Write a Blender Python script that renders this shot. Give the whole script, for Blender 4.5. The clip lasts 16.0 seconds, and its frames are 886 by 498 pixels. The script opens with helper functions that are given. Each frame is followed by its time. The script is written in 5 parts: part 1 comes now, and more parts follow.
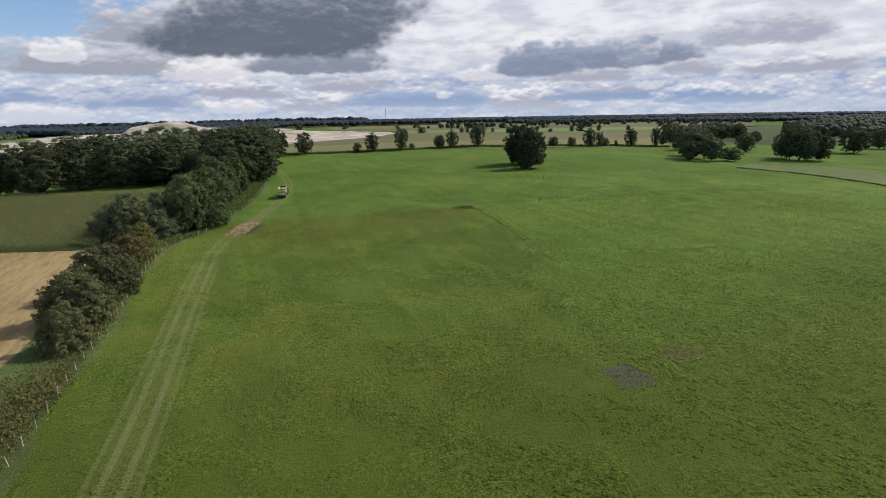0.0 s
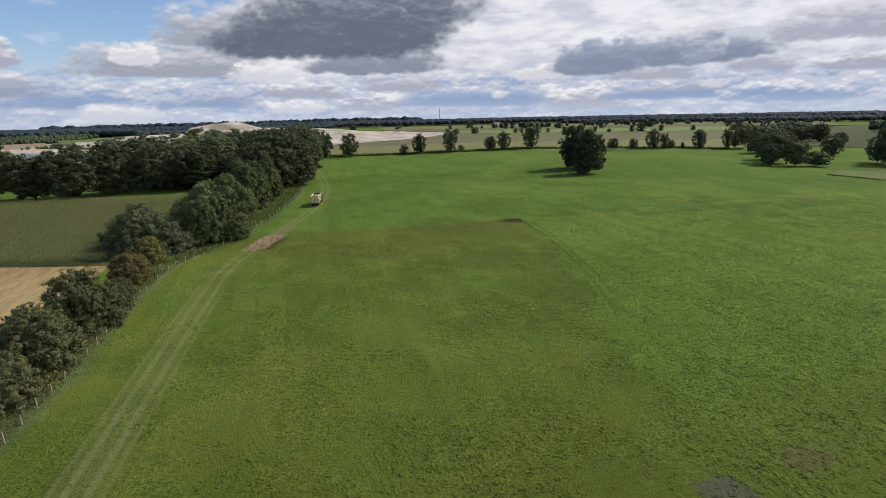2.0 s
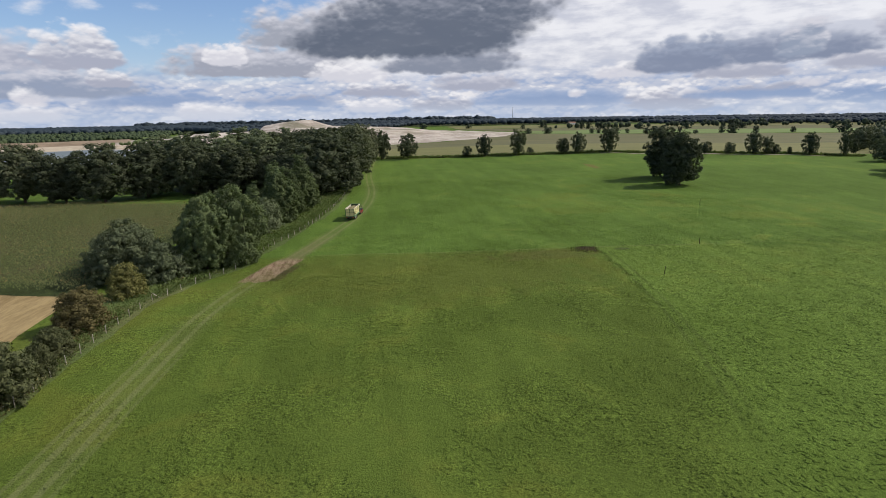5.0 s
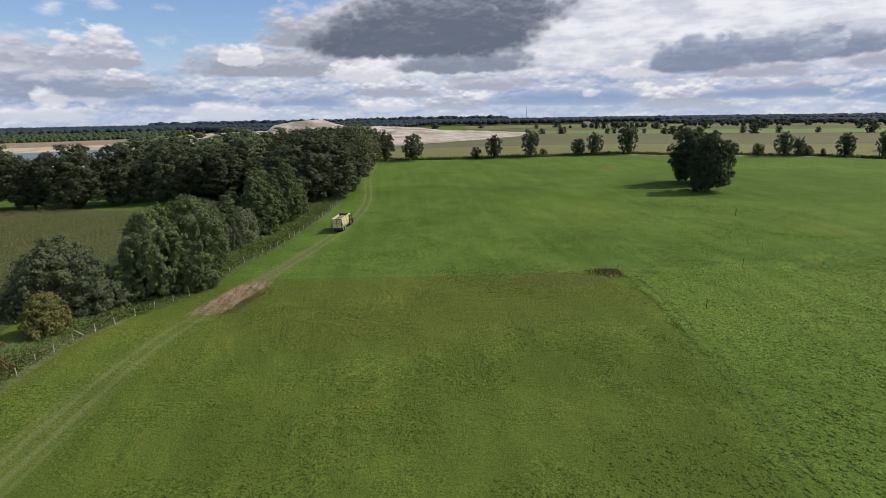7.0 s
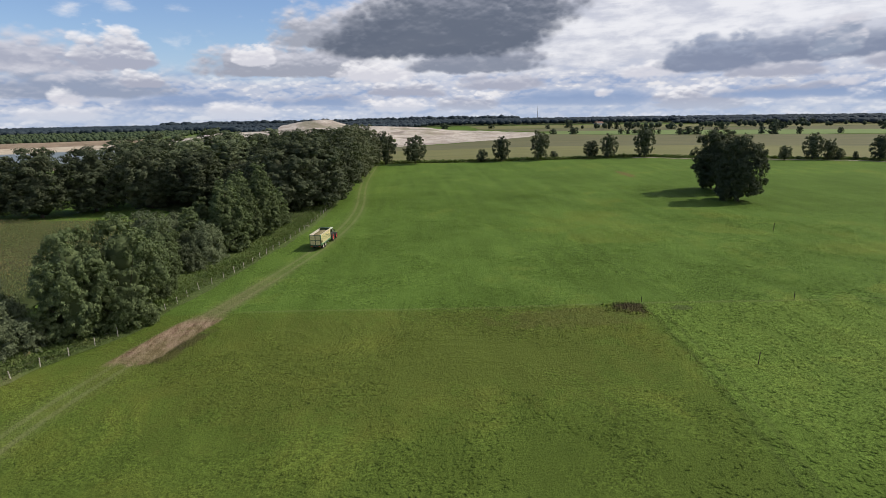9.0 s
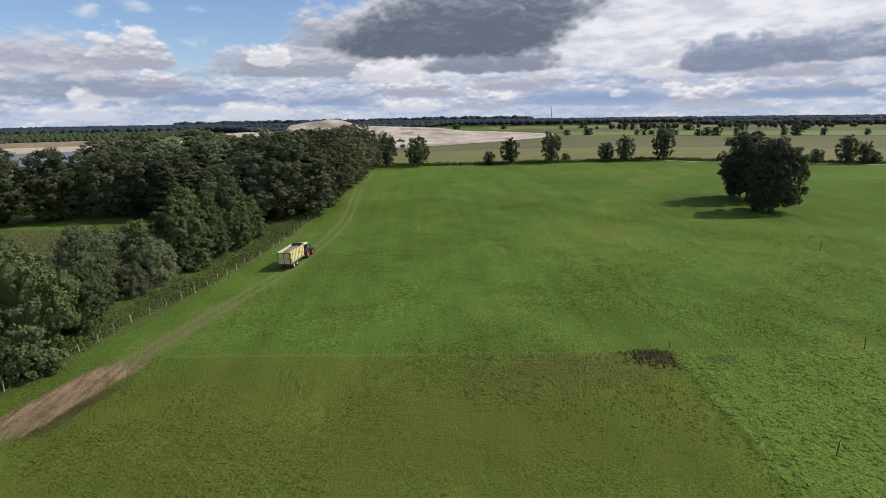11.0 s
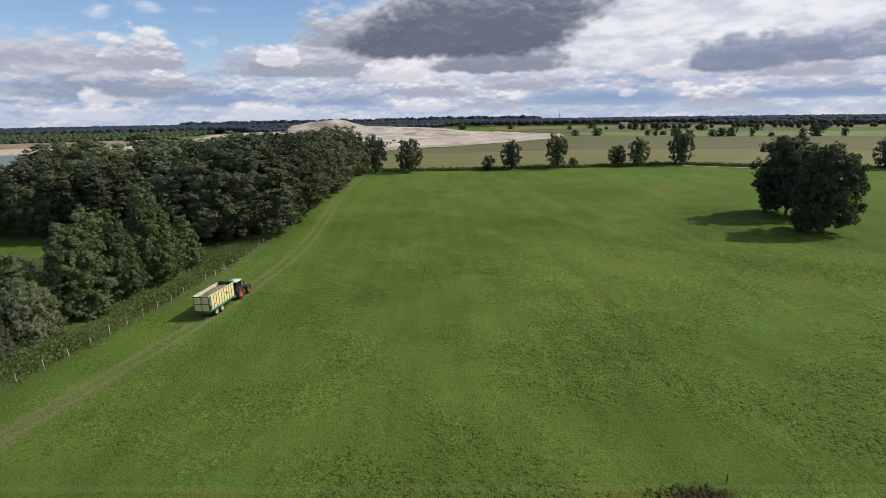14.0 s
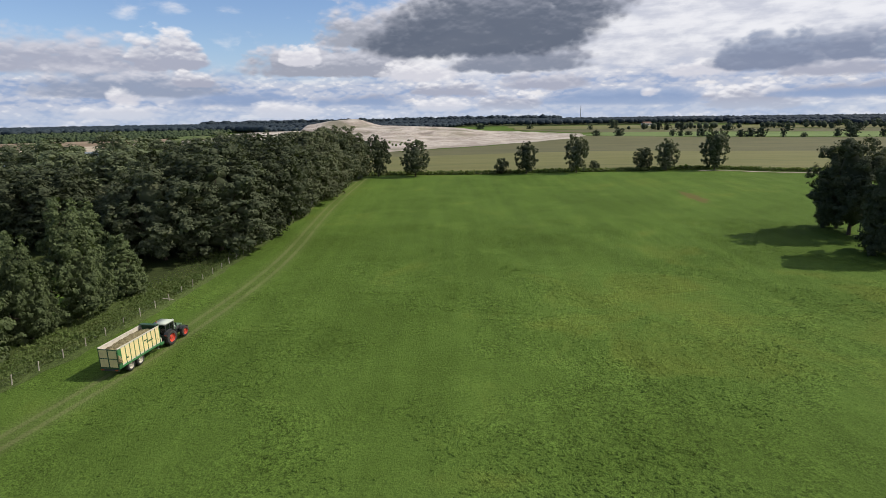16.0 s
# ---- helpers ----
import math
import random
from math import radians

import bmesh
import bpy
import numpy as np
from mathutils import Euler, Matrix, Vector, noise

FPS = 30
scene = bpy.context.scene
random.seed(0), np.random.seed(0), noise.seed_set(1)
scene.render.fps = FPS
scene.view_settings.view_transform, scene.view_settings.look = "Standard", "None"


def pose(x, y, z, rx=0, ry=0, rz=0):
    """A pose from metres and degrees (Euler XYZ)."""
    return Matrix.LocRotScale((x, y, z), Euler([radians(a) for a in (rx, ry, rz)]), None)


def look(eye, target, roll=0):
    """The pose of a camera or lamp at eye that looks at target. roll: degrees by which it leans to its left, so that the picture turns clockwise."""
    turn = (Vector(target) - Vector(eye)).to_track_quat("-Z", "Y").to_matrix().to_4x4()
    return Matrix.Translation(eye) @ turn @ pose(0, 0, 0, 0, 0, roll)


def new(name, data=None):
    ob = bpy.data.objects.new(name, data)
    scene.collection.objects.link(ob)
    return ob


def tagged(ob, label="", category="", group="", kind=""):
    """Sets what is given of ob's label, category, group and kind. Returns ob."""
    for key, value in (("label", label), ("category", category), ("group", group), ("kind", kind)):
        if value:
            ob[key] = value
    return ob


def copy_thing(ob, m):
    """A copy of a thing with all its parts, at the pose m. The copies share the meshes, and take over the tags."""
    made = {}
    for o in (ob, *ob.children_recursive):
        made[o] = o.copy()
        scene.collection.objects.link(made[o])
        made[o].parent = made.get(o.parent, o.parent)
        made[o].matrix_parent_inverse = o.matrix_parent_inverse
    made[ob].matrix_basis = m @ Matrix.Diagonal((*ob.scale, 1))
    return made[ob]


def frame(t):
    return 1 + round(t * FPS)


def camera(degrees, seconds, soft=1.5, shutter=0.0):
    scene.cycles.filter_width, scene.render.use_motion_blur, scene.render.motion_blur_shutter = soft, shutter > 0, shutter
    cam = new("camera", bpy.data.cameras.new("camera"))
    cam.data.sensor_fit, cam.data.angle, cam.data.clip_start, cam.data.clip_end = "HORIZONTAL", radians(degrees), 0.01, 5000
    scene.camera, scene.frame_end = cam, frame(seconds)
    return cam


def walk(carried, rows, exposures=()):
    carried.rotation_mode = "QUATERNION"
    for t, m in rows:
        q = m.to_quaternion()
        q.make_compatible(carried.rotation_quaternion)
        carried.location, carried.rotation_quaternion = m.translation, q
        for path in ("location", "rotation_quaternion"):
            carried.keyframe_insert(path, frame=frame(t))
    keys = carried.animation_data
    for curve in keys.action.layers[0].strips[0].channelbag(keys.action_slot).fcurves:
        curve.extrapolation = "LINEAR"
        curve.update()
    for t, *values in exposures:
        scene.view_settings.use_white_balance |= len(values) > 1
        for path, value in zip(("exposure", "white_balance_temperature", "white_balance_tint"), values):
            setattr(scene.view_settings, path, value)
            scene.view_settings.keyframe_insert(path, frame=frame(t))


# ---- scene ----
cam = camera(76.28, 16.0, 0.8)
# seconds, eye, target, roll
PATH = [
    (0, (0.000, 0.000, 30.000), (32.120, 91.734, 6.479), -1.04),
    (0.5, (1.954, 3.502, 30.170), (29.349, 96.772, 6.713), -1.08),
    (1, (3.916, 7.402, 30.232), (29.430, 101.206, 6.781), -1.15),
    (1.5, (5.986, 11.875, 30.245), (30.156, 106.048, 6.849), -1.23),
    (2, (8.087, 16.569, 30.268), (31.343, 110.971, 6.872), -1.21),
    (2.5, (10.034, 21.440, 30.234), (29.988, 116.597, 6.844), -1.12),
    (3, (12.205, 25.653, 30.397), (26.367, 121.861, 7.088), -0.97),
    (3.5, (13.900, 30.173, 30.333), (27.173, 126.511, 7.033), -0.95),
    (4, (15.423, 34.646, 30.330), (28.026, 131.067, 7.000), -0.94),
    (6.5, (22.187, 56.896, 29.900), (31.648, 153.670, 6.551), -0.98),
    (7, (23.436, 60.987, 29.811), (32.354, 157.810, 6.450), -0.94),
    (7.5, (24.612, 65.259, 29.797), (33.083, 162.120, 6.426), -0.90),
    (8, (25.832, 69.487, 29.863), (33.799, 166.395, 6.512), -0.88),
    (8.5, (27.136, 73.587, 29.957), (34.626, 170.530, 6.594), -0.94),
    (9, (28.472, 77.521, 29.924), (35.475, 174.506, 6.578), -0.95),
    (11.5, (34.993, 97.332, 29.550), (39.336, 194.489, 6.274), -0.80),
    (12, (36.196, 100.900, 29.579), (40.269, 198.065, 6.290), -0.78),
    (12.5, (37.377, 104.538, 29.612), (41.178, 201.715, 6.326), -0.79),
    (13, (38.536, 108.464, 29.670), (42.127, 205.647, 6.378), -0.81),
    (13.5, (39.513, 112.538, 29.698), (42.918, 209.732, 6.424), -0.83),
    (14, (40.535, 116.701, 29.787), (43.851, 213.893, 6.490), -0.88),
    (14.5, (41.566, 121.042, 29.738), (44.627, 218.236, 6.416), -0.92),
    (15, (42.770, 125.515, 29.650), (45.549, 222.722, 6.347), -0.92),
    (15.5, (44.022, 130.269, 29.559), (46.605, 227.472, 6.216), -0.94),
    (16, (45.165, 135.197, 29.543), (45.165, 232.437, 6.211), -0.86),
]
walk(cam, [(t, look(eye, target, roll)) for t, eye, target, roll in PATH])

# ---- light: broken cloud, sun from the side ----
SUN_AZ, SUN_EL = radians(82), radians(42)
SUN_WAY = Vector((math.sin(SUN_AZ) * math.cos(SUN_EL), math.cos(SUN_AZ) * math.cos(SUN_EL), math.sin(SUN_EL)))
sun_data = bpy.data.lights.new("sun", "SUN")
sun_data.energy, sun_data.angle, sun_data.color = 4.2, radians(0.55), (1.0, 0.94, 0.84)
sun = new("sun", sun_data)
sun.matrix_world = look(SUN_WAY * 200, (0, 0, 0))


class Nodes:
    """A short way to write node trees."""

    def __init__(self, tree):
        self.t = tree
        self.t.nodes.clear()

    def add(self, kind):
        return self.t.nodes.new(kind)

    def put(self, socket, value):
        if isinstance(value, bpy.types.NodeSocket):
            self.t.links.new(value, socket)
        elif value is not None:
            socket.default_value = value

    def math(self, op, a, b=None, c=None, clamp=False):
        n = self.add("ShaderNodeMath")
        n.operation, n.use_clamp = op, clamp
        for s, v in zip(n.inputs, (a, b, c)):
            self.put(s, v)
        return n.outputs[0]

    def noise(self, vec, scale, detail=3.0, rough=0.55, distort=0.0, out=0):
        n = self.add("ShaderNodeTexNoise")
        self.put(n.inputs["Vector"], vec)
        n.inputs["Scale"].default_value, n.inputs["Detail"].default_value = scale, detail
        n.inputs["Roughness"].default_value, n.inputs["Distortion"].default_value = rough, distort
        return n.outputs[out]

    def ramp(self, v, a, b, lo=0.0, hi=1.0):
        n = self.add("ShaderNodeMapRange")
        n.interpolation_type = "SMOOTHSTEP"
        for s, x in zip(n.inputs, (v, a, b, lo, hi)):
            self.put(s, x)
        return n.outputs[0]

    def mix(self, f, a, b, blend="MIX"):
        n = self.add("ShaderNodeMix")
        n.data_type, n.blend_type = "RGBA", blend
        self.put(n.inputs[0], f)
        for s, v in ((n.inputs[6], a), (n.inputs[7], b)):
            self.put(s, (*v, 1.0) if isinstance(v, tuple) and len(v) == 3 else v)
        return n.outputs[2]

    def scaled(self, vec, sx, sy, sz):
        n = self.add("ShaderNodeVectorMath")
        n.operation = "MULTIPLY"
        self.put(n.inputs[0], vec)
        n.inputs[1].default_value = (sx, sy, sz)
        return n.outputs[0]


def build_world():
    world = bpy.data.worlds.new("sky")
    scene.world = world
    world.use_nodes = True
    n = Nodes(world.node_tree)
    sky = n.add("ShaderNodeTexSky")
    sky.sky_type, sky.sun_disc, sky.sun_elevation, sky.sun_rotation = "NISHITA", False, SUN_EL, SUN_AZ
    sky.air_density, sky.dust_density, sky.ozone_density = 1.0, 0.3, 2.0
    way = n.add("ShaderNodeTexCoord").outputs["Generated"]
    xyz = n.add("ShaderNodeSeparateXYZ")
    n.put(xyz.inputs[0], way)
    x, y, z = xyz.outputs
    az = n.math("MULTIPLY", n.math("ARCTAN2", x, y), 57.2958)
    el = n.math("MULTIPLY", n.math("ARCSINE", z), 57.2958)

    def field(sa, se, shift, detail, rough, lift=0.0, aside=0.0):
        c = n.add("ShaderNodeCombineXYZ")
        n.put(c.inputs[0], n.math("DIVIDE", n.math("ADD", az, aside), sa))
        n.put(c.inputs[1], n.math("DIVIDE", n.math("ADD", el, lift), se))
        c.inputs[2].default_value = shift
        return n.math("SUBTRACT", n.noise(c.outputs[0], 1.0, detail, rough, 0.2), 0.5)

    def billow(sa, se, shift, warp, lift=0.0):
        """Rounded heads, as of a heap of cotton wool: high in the middle of each head."""
        c = n.add("ShaderNodeCombineXYZ")
        n.put(c.inputs[0], n.math("ADD", n.math("DIVIDE", az, sa), n.math("MULTIPLY", warp, 1.3)))
        n.put(c.inputs[1], n.math("ADD", n.math("DIVIDE", n.math("ADD", el, lift), se), n.math("MULTIPLY", warp, 0.9)))
        c.inputs[2].default_value = shift
        v = n.add("ShaderNodeTexVoronoi")
        v.feature = "SMOOTH_F1"
        v.inputs["Smoothness"].default_value = 0.35
        n.put(v.inputs["Vector"], c.outputs[0])
        v.inputs["Scale"].default_value = 1.0
        return n.math("SUBTRACT", 0.45, v.outputs["Distance"])

    broad, lumpy, fine = field(9.0, 3.2, 1.3, 4.0, 0.5), field(2.9, 1.2, 5.1, 6.0, 0.55), field(0.8, 0.42, 8.4, 4.0, 0.55)
    heads, small = billow(1.7, 1.0, 3.0, lumpy), billow(0.62, 0.42, 7.0, fine)
    puffs = n.math("ADD", n.math("ADD", n.math("MULTIPLY", heads, 0.9), n.math("MULTIPLY", small, 0.45)), n.math("MULTIPLY", lumpy, 1.1))
    # how much brighter each head is on its upper side
    lit = n.math("ADD", n.math("MULTIPLY", n.math("SUBTRACT", heads, billow(1.7, 1.0, 3.0, lumpy, 0.25)), 1.0), n.math("MULTIPLY", n.math("SUBTRACT", small, billow(0.62, 0.42, 7.0, fine, 0.12)), 0.6))
    strata = field(4.2, 0.75, 4.4, 4.0, 0.5)

    out = n.mix(1.0, sky.outputs[0], (0.100, 0.106, 0.125), "MULTIPLY")
    out = n.mix(n.ramp(el, 7.0, 0.0, 0.0, 0.8), out, (0.40, 0.52, 0.78))
    # a pale veil, thick to the east and thin to the west
    veil = n.math("ADD", n.math("ADD", n.math("MULTIPLY", broad, 1.1), n.math("MULTIPLY", lumpy, 0.7)), n.ramp(az, -14.0, 8.0, 0.0, 0.62))
    veil = n.math("ADD", veil, n.ramp(el, 14.0, 24.0, 0.0, -0.25))
    shade = n.math("ADD", n.math("MULTIPLY", broad, 1.2), n.math("ADD", lumpy, n.math("MULTIPLY", strata, 0.8)))
    out = n.mix(n.ramp(veil, 0.06, 0.42, 0.0, 0.93), out, n.mix(n.ramp(shade, -0.26, 0.22), (0.60, 0.61, 0.69), (0.87, 0.86, 0.89)))
    # ranks of cloud that run together over the far plain, grey-blue below and white on top
    low = n.math("ADD", n.math("ADD", n.math("MULTIPLY", strata, 0.9), n.math("MULTIPLY", lumpy, 0.4)), n.math("MULTIPLY_ADD", lit, 0.45, n.math("MULTIPLY", small, 0.15)))
    band = n.mix(n.ramp(low, -0.24, 0.02), (0.31, 0.40, 0.60), (0.52, 0.56, 0.68))
    band = n.mix(n.ramp(low, 0.02, 0.24), band, (0.80, 0.79, 0.82))
    out = n.mix(n.ramp(n.math("ADD", el, n.math("MULTIPLY", lumpy, 2.2)), 5.0, 2.4, 0.0, 0.94), out, band)
    # broken cumulus overhead and behind
    heap = n.math("ADD", n.math("ADD", n.math("MULTIPLY", broad, 1.3), n.math("MULTIPLY", puffs, 0.4)), n.ramp(el, 13.0, 20.0, -0.45, 0.04))
    out = n.mix(n.ramp(heap, 0.06, 0.28), out, n.mix(n.ramp(heap, 0.1, 0.6), (0.74, 0.74, 0.79), (0.24, 0.27, 0.35)))

    def cumulus(under, a0, e0, sa, se, base, head, rag=1.0, soft=0.35, lean=0.0):
        """One cloud with a flat base at height e0: bearing, height, half width and thickness in degrees, colours of its base and head."""
        above = n.math("SUBTRACT", el, n.math("MULTIPLY_ADD", lumpy, 1.3 * rag, e0))
        w = n.math("DIVIDE", above, se)
        u = n.math("ADD", n.math("SUBTRACT", n.math("DIVIDE", n.math("SUBTRACT", az, a0), sa), n.math("MULTIPLY", w, lean)), n.math("MULTIPLY", broad, 0.5))
        under_side = n.math("DIVIDE", n.math("MINIMUM", above, 0.0), 0.35 + 0.12 * se)
        q = n.math("ADD", n.math("POWER", n.math("ABSOLUTE", u), 3.2), n.math("ADD", n.math("POWER", n.math("MAXIMUM", w, 0.0), 2.0), n.math("MULTIPLY", under_side, under_side)))
        d = n.math("ADD", n.math("SUBTRACT", 1.0, q), n.math("MULTIPLY", puffs, 1.15 * rag))
        tone = n.math("ADD", n.math("MULTIPLY_ADD", n.math("MAXIMUM", q, 0.0), 0.28, n.math("MULTIPLY", w, 0.75)), n.math("MULTIPLY_ADD", lit, 1.1 * rag, n.math("MULTIPLY_ADD", strata, 0.7, n.math("MULTIPLY", lumpy, 0.6))))
        body = n.mix(n.ramp(tone, 0.05, 1.0), base, head)
        return n.mix(n.ramp(d, -0.25, soft * 1.7, 0.0, 0.97), under, body)

    WHITE_HEAD, PALE_HEAD, DIM_HEAD = (0.88, 0.87, 0.90), (0.66, 0.66, 0.73), (0.30, 0.32, 0.39)
    STORM, SLATE, STEEL_BLUE, SOFT = (0.120, 0.145, 0.200), (0.225, 0.265, 0.375), (0.275, 0.365, 0.560), (0.40, 0.42, 0.52)
    for row in ((-32.5, 4.2, 8.0, 2.9, SOFT, PALE_HEAD, 0.7, 0.5), (-27.5, 2.2, 8.5, 2.4, (0.30, 0.35, 0.47), PALE_HEAD, 0.7, 0.4), (-24.7, 4.6, 3.5, 2.9, SOFT, WHITE_HEAD, 0.8, 0.25),
                (-22.6, 3.0, 2.0, 1.1, SOFT, WHITE_HEAD, 0.8, 0.3), (-28.4, 1.5, 1.5, 1.1, PALE_HEAD, WHITE_HEAD, 1.0, 0.5), (-21.6, 1.1, 0.8, 0.6, PALE_HEAD, WHITE_HEAD, 1.0, 0.5),
                (-19.1, 1.3, 6.0, 0.9, STEEL_BLUE, STEEL_BLUE, 0.6, 0.6), (-14.9, 0.2, 3.8, 1.3, PALE_HEAD, WHITE_HEAD, 0.8, 0.5), (-29, 0.3, 4.0, 1.0, PALE_HEAD, WHITE_HEAD, 0.8, 0.5),
                (-8.0, 1.2, 5.0, 0.8, STEEL_BLUE, SOFT, 0.6, 0.5), (-9.6, 4.1, 9.5, 2.4, (0.35, 0.37, 0.45), PALE_HEAD, 0.75, 0.3), (-13.2, 5.0, 1.9, 1.4, PALE_HEAD, WHITE_HEAD, 0.9, 0.3), (-2.0, 3.5, 4.0, 1.6, PALE_HEAD, WHITE_HEAD, 0.9, 0.4),
                (0.8, 2.0, 4.2, 1.4, SOFT, WHITE_HEAD, 0.9, 0.4), (6.6, 0.7, 3.2, 1.3, SOFT, WHITE_HEAD, 0.9, 0.4), (0.0, 0.6, 3.0, 0.9, PALE_HEAD, WHITE_HEAD, 0.8, 0.5),
                (10.0, 2.6, 4.5, 1.2, SOFT, PALE_HEAD, 0.8, 0.4), (17.4, 1.0, 8.2, 1.3, STEEL_BLUE, (0.34, 0.43, 0.62), 0.5, 0.5), (19.8, 1.7, 0.9, 0.5, PALE_HEAD, WHITE_HEAD, 1.0, 0.6),
                (28.0, 0.5, 5.0, 1.7, SOFT, WHITE_HEAD, 0.9, 0.4), (36.0, 1.2, 7.0, 0.9, STEEL_BLUE, SOFT, 0.6, 0.5), (39.1, 2.0, 1.3, 0.6, PALE_HEAD, WHITE_HEAD, 1.0, 0.6), (45.0, 0.8, 6.0, 1.3, STEEL_BLUE, WHITE_HEAD, 0.8, 0.4),
                (24.5, 3.2, 4.0, 1.3, PALE_HEAD, WHITE_HEAD, 0.9, 0.5), (33.8, 3.0, 4.0, 1.2, SOFT, PALE_HEAD, 0.7, 0.4), (36.6, 4.3, 7.5, 2.1, SLATE, (0.36, 0.40, 0.51), 0.7, 0.4), (28.8, 3.8, 4.6, 2.6, SLATE, (0.33, 0.38, 0.50), 0.7, 0.35), (37.6, 4.6, 1.9, 3.0, (0.30, 0.35, 0.46), PALE_HEAD, 0.9, 0.35, 0.5),
                (48.0, 5.6, 6.0, 2.4, SOFT, PALE_HEAD, 0.8, 0.4), (51.0, 3.2, 5.0, 1.3, SOFT, WHITE_HEAD, 0.8, 0.4), (42.5, 3.4, 3.0, 1.0, SOFT, PALE_HEAD, 0.8, 0.4),
                (7.4, 4.3, 7.0, 2.0, (0.235, 0.265, 0.345), (0.34, 0.36, 0.44), 0.75, 0.4), (-5.6, 6.8, 6.6, 3.4, (0.36, 0.38, 0.45), PALE_HEAD, 0.75, 0.4), (3.6, 6.5, 11.5, 9.0, STORM, DIM_HEAD, 0.6, 0.35, 0.9)):
        out = cumulus(out, *row)
    out = n.mix(n.ramp(el, 1.4, 0.0, 0.0, 0.45), out, (0.52, 0.60, 0.74))
    bg = n.add("ShaderNodeBackground")
    n.put(bg.inputs[0], out)
    bg.inputs[1].default_value = 1.0
    n.put(n.add("ShaderNodeOutputWorld").inputs[0], bg.outputs[0])


build_world()


# ---- materials ----
def material(name):
    m = bpy.data.materials.new(name)
    m.use_nodes = True
    n = Nodes(m.node_tree)
    out = n.add("ShaderNodeOutputMaterial")
    b = n.add("ShaderNodeBsdfPrincipled")
    n.put(out.inputs[0], b.outputs[0])
    return m, n, b, out


def bump(n, b, height, strength, distance):
    k = n.add("ShaderNodeBump")
    k.inputs["Strength"].default_value, k.inputs["Distance"].default_value = strength, distance
    n.put(k.inputs["Height"], height)
    n.put(b.inputs["Normal"], k.outputs[0])


def position(n):
    return n.add("ShaderNodeNewGeometry").outputs["Position"]


def sward(name, dark, light, dry, coarse=1.0, relief=0.5, dry_from=0.56, patchy=1.0):
    """Grass: broad tints, faint clumps, and the grain of the blades."""
    m, n, b, _ = material(name)
    p = position(n)
    broad, mid = n.noise(p, 0.016, 3.0, 0.55, 0.8), n.noise(p, 0.10, 4.0, 0.6, 0.6)
    clump, grain = n.noise(p, 1.3 * coarse, 5.0, 0.7), n.noise(p, 6.0 * coarse, 4.0, 0.75)
    tint = n.math("ADD", n.math("MULTIPLY", broad, 0.6), n.math("MULTIPLY", mid, 0.4))
    c = n.mix(n.ramp(tint, 0.36, 0.64), dark, light)
    c = n.mix(n.math("MULTIPLY", n.ramp(n.math("ADD", n.math("MULTIPLY", mid, 0.45), n.math("MULTIPLY", broad, 0.55)), dry_from, dry_from + 0.14), 0.75), c, dry)
    c = n.mix(1.0, c, n.ramp(clump, 0.30, 0.70, 1.0 - 0.22 * patchy, 1.0 + 0.20 * patchy), "MULTIPLY")
    mown = n.noise(n.scaled(p, 0.30, 0.012, 1.0), 1.0, 3.0, 0.6)
    c = n.mix(1.0, c, n.ramp(mown, 0.32, 0.68, 0.93, 1.07), "MULTIPLY")
    c = n.mix(1.0, c, n.ramp(grain, 0.28, 0.72, 0.62, 1.36), "MULTIPLY")
    n.put(b.inputs["Base Color"], c)
    b.inputs["Roughness"].default_value = 0.9
    b.inputs["Specular IOR Level"].default_value = 0.12
    bump(n, b, n.math("ADD", n.math("MULTIPLY", clump, 0.6), n.math("MULTIPLY", grain, 0.5)), relief, 0.3)
    return m


def earth(name, dark, light, scale=0.5, relief=0.5, rough=0.95, stretch=(1, 1, 1)):
    m, n, b, _ = material(name)
    p = n.scaled(position(n), *stretch)
    a, c2, g = n.noise(p, scale, 5.0, 0.62, 0.5), n.noise(p, scale * 6, 4.0, 0.66), n.noise(p, scale * 0.12, 3.0)
    v = n.math("ADD", n.math("MULTIPLY", a, 0.5), n.math("ADD", n.math("MULTIPLY", c2, 0.3), n.math("MULTIPLY", g, 0.2)))
    n.put(b.inputs["Base Color"], n.mix(n.ramp(v, 0.36, 0.64), dark, light))
    b.inputs["Roughness"].default_value = rough
    b.inputs["Specular IOR Level"].default_value = 0.2
    bump(n, b, n.math("ADD", a, n.math("MULTIPLY", c2, 0.5)), relief, 0.2)
    return m


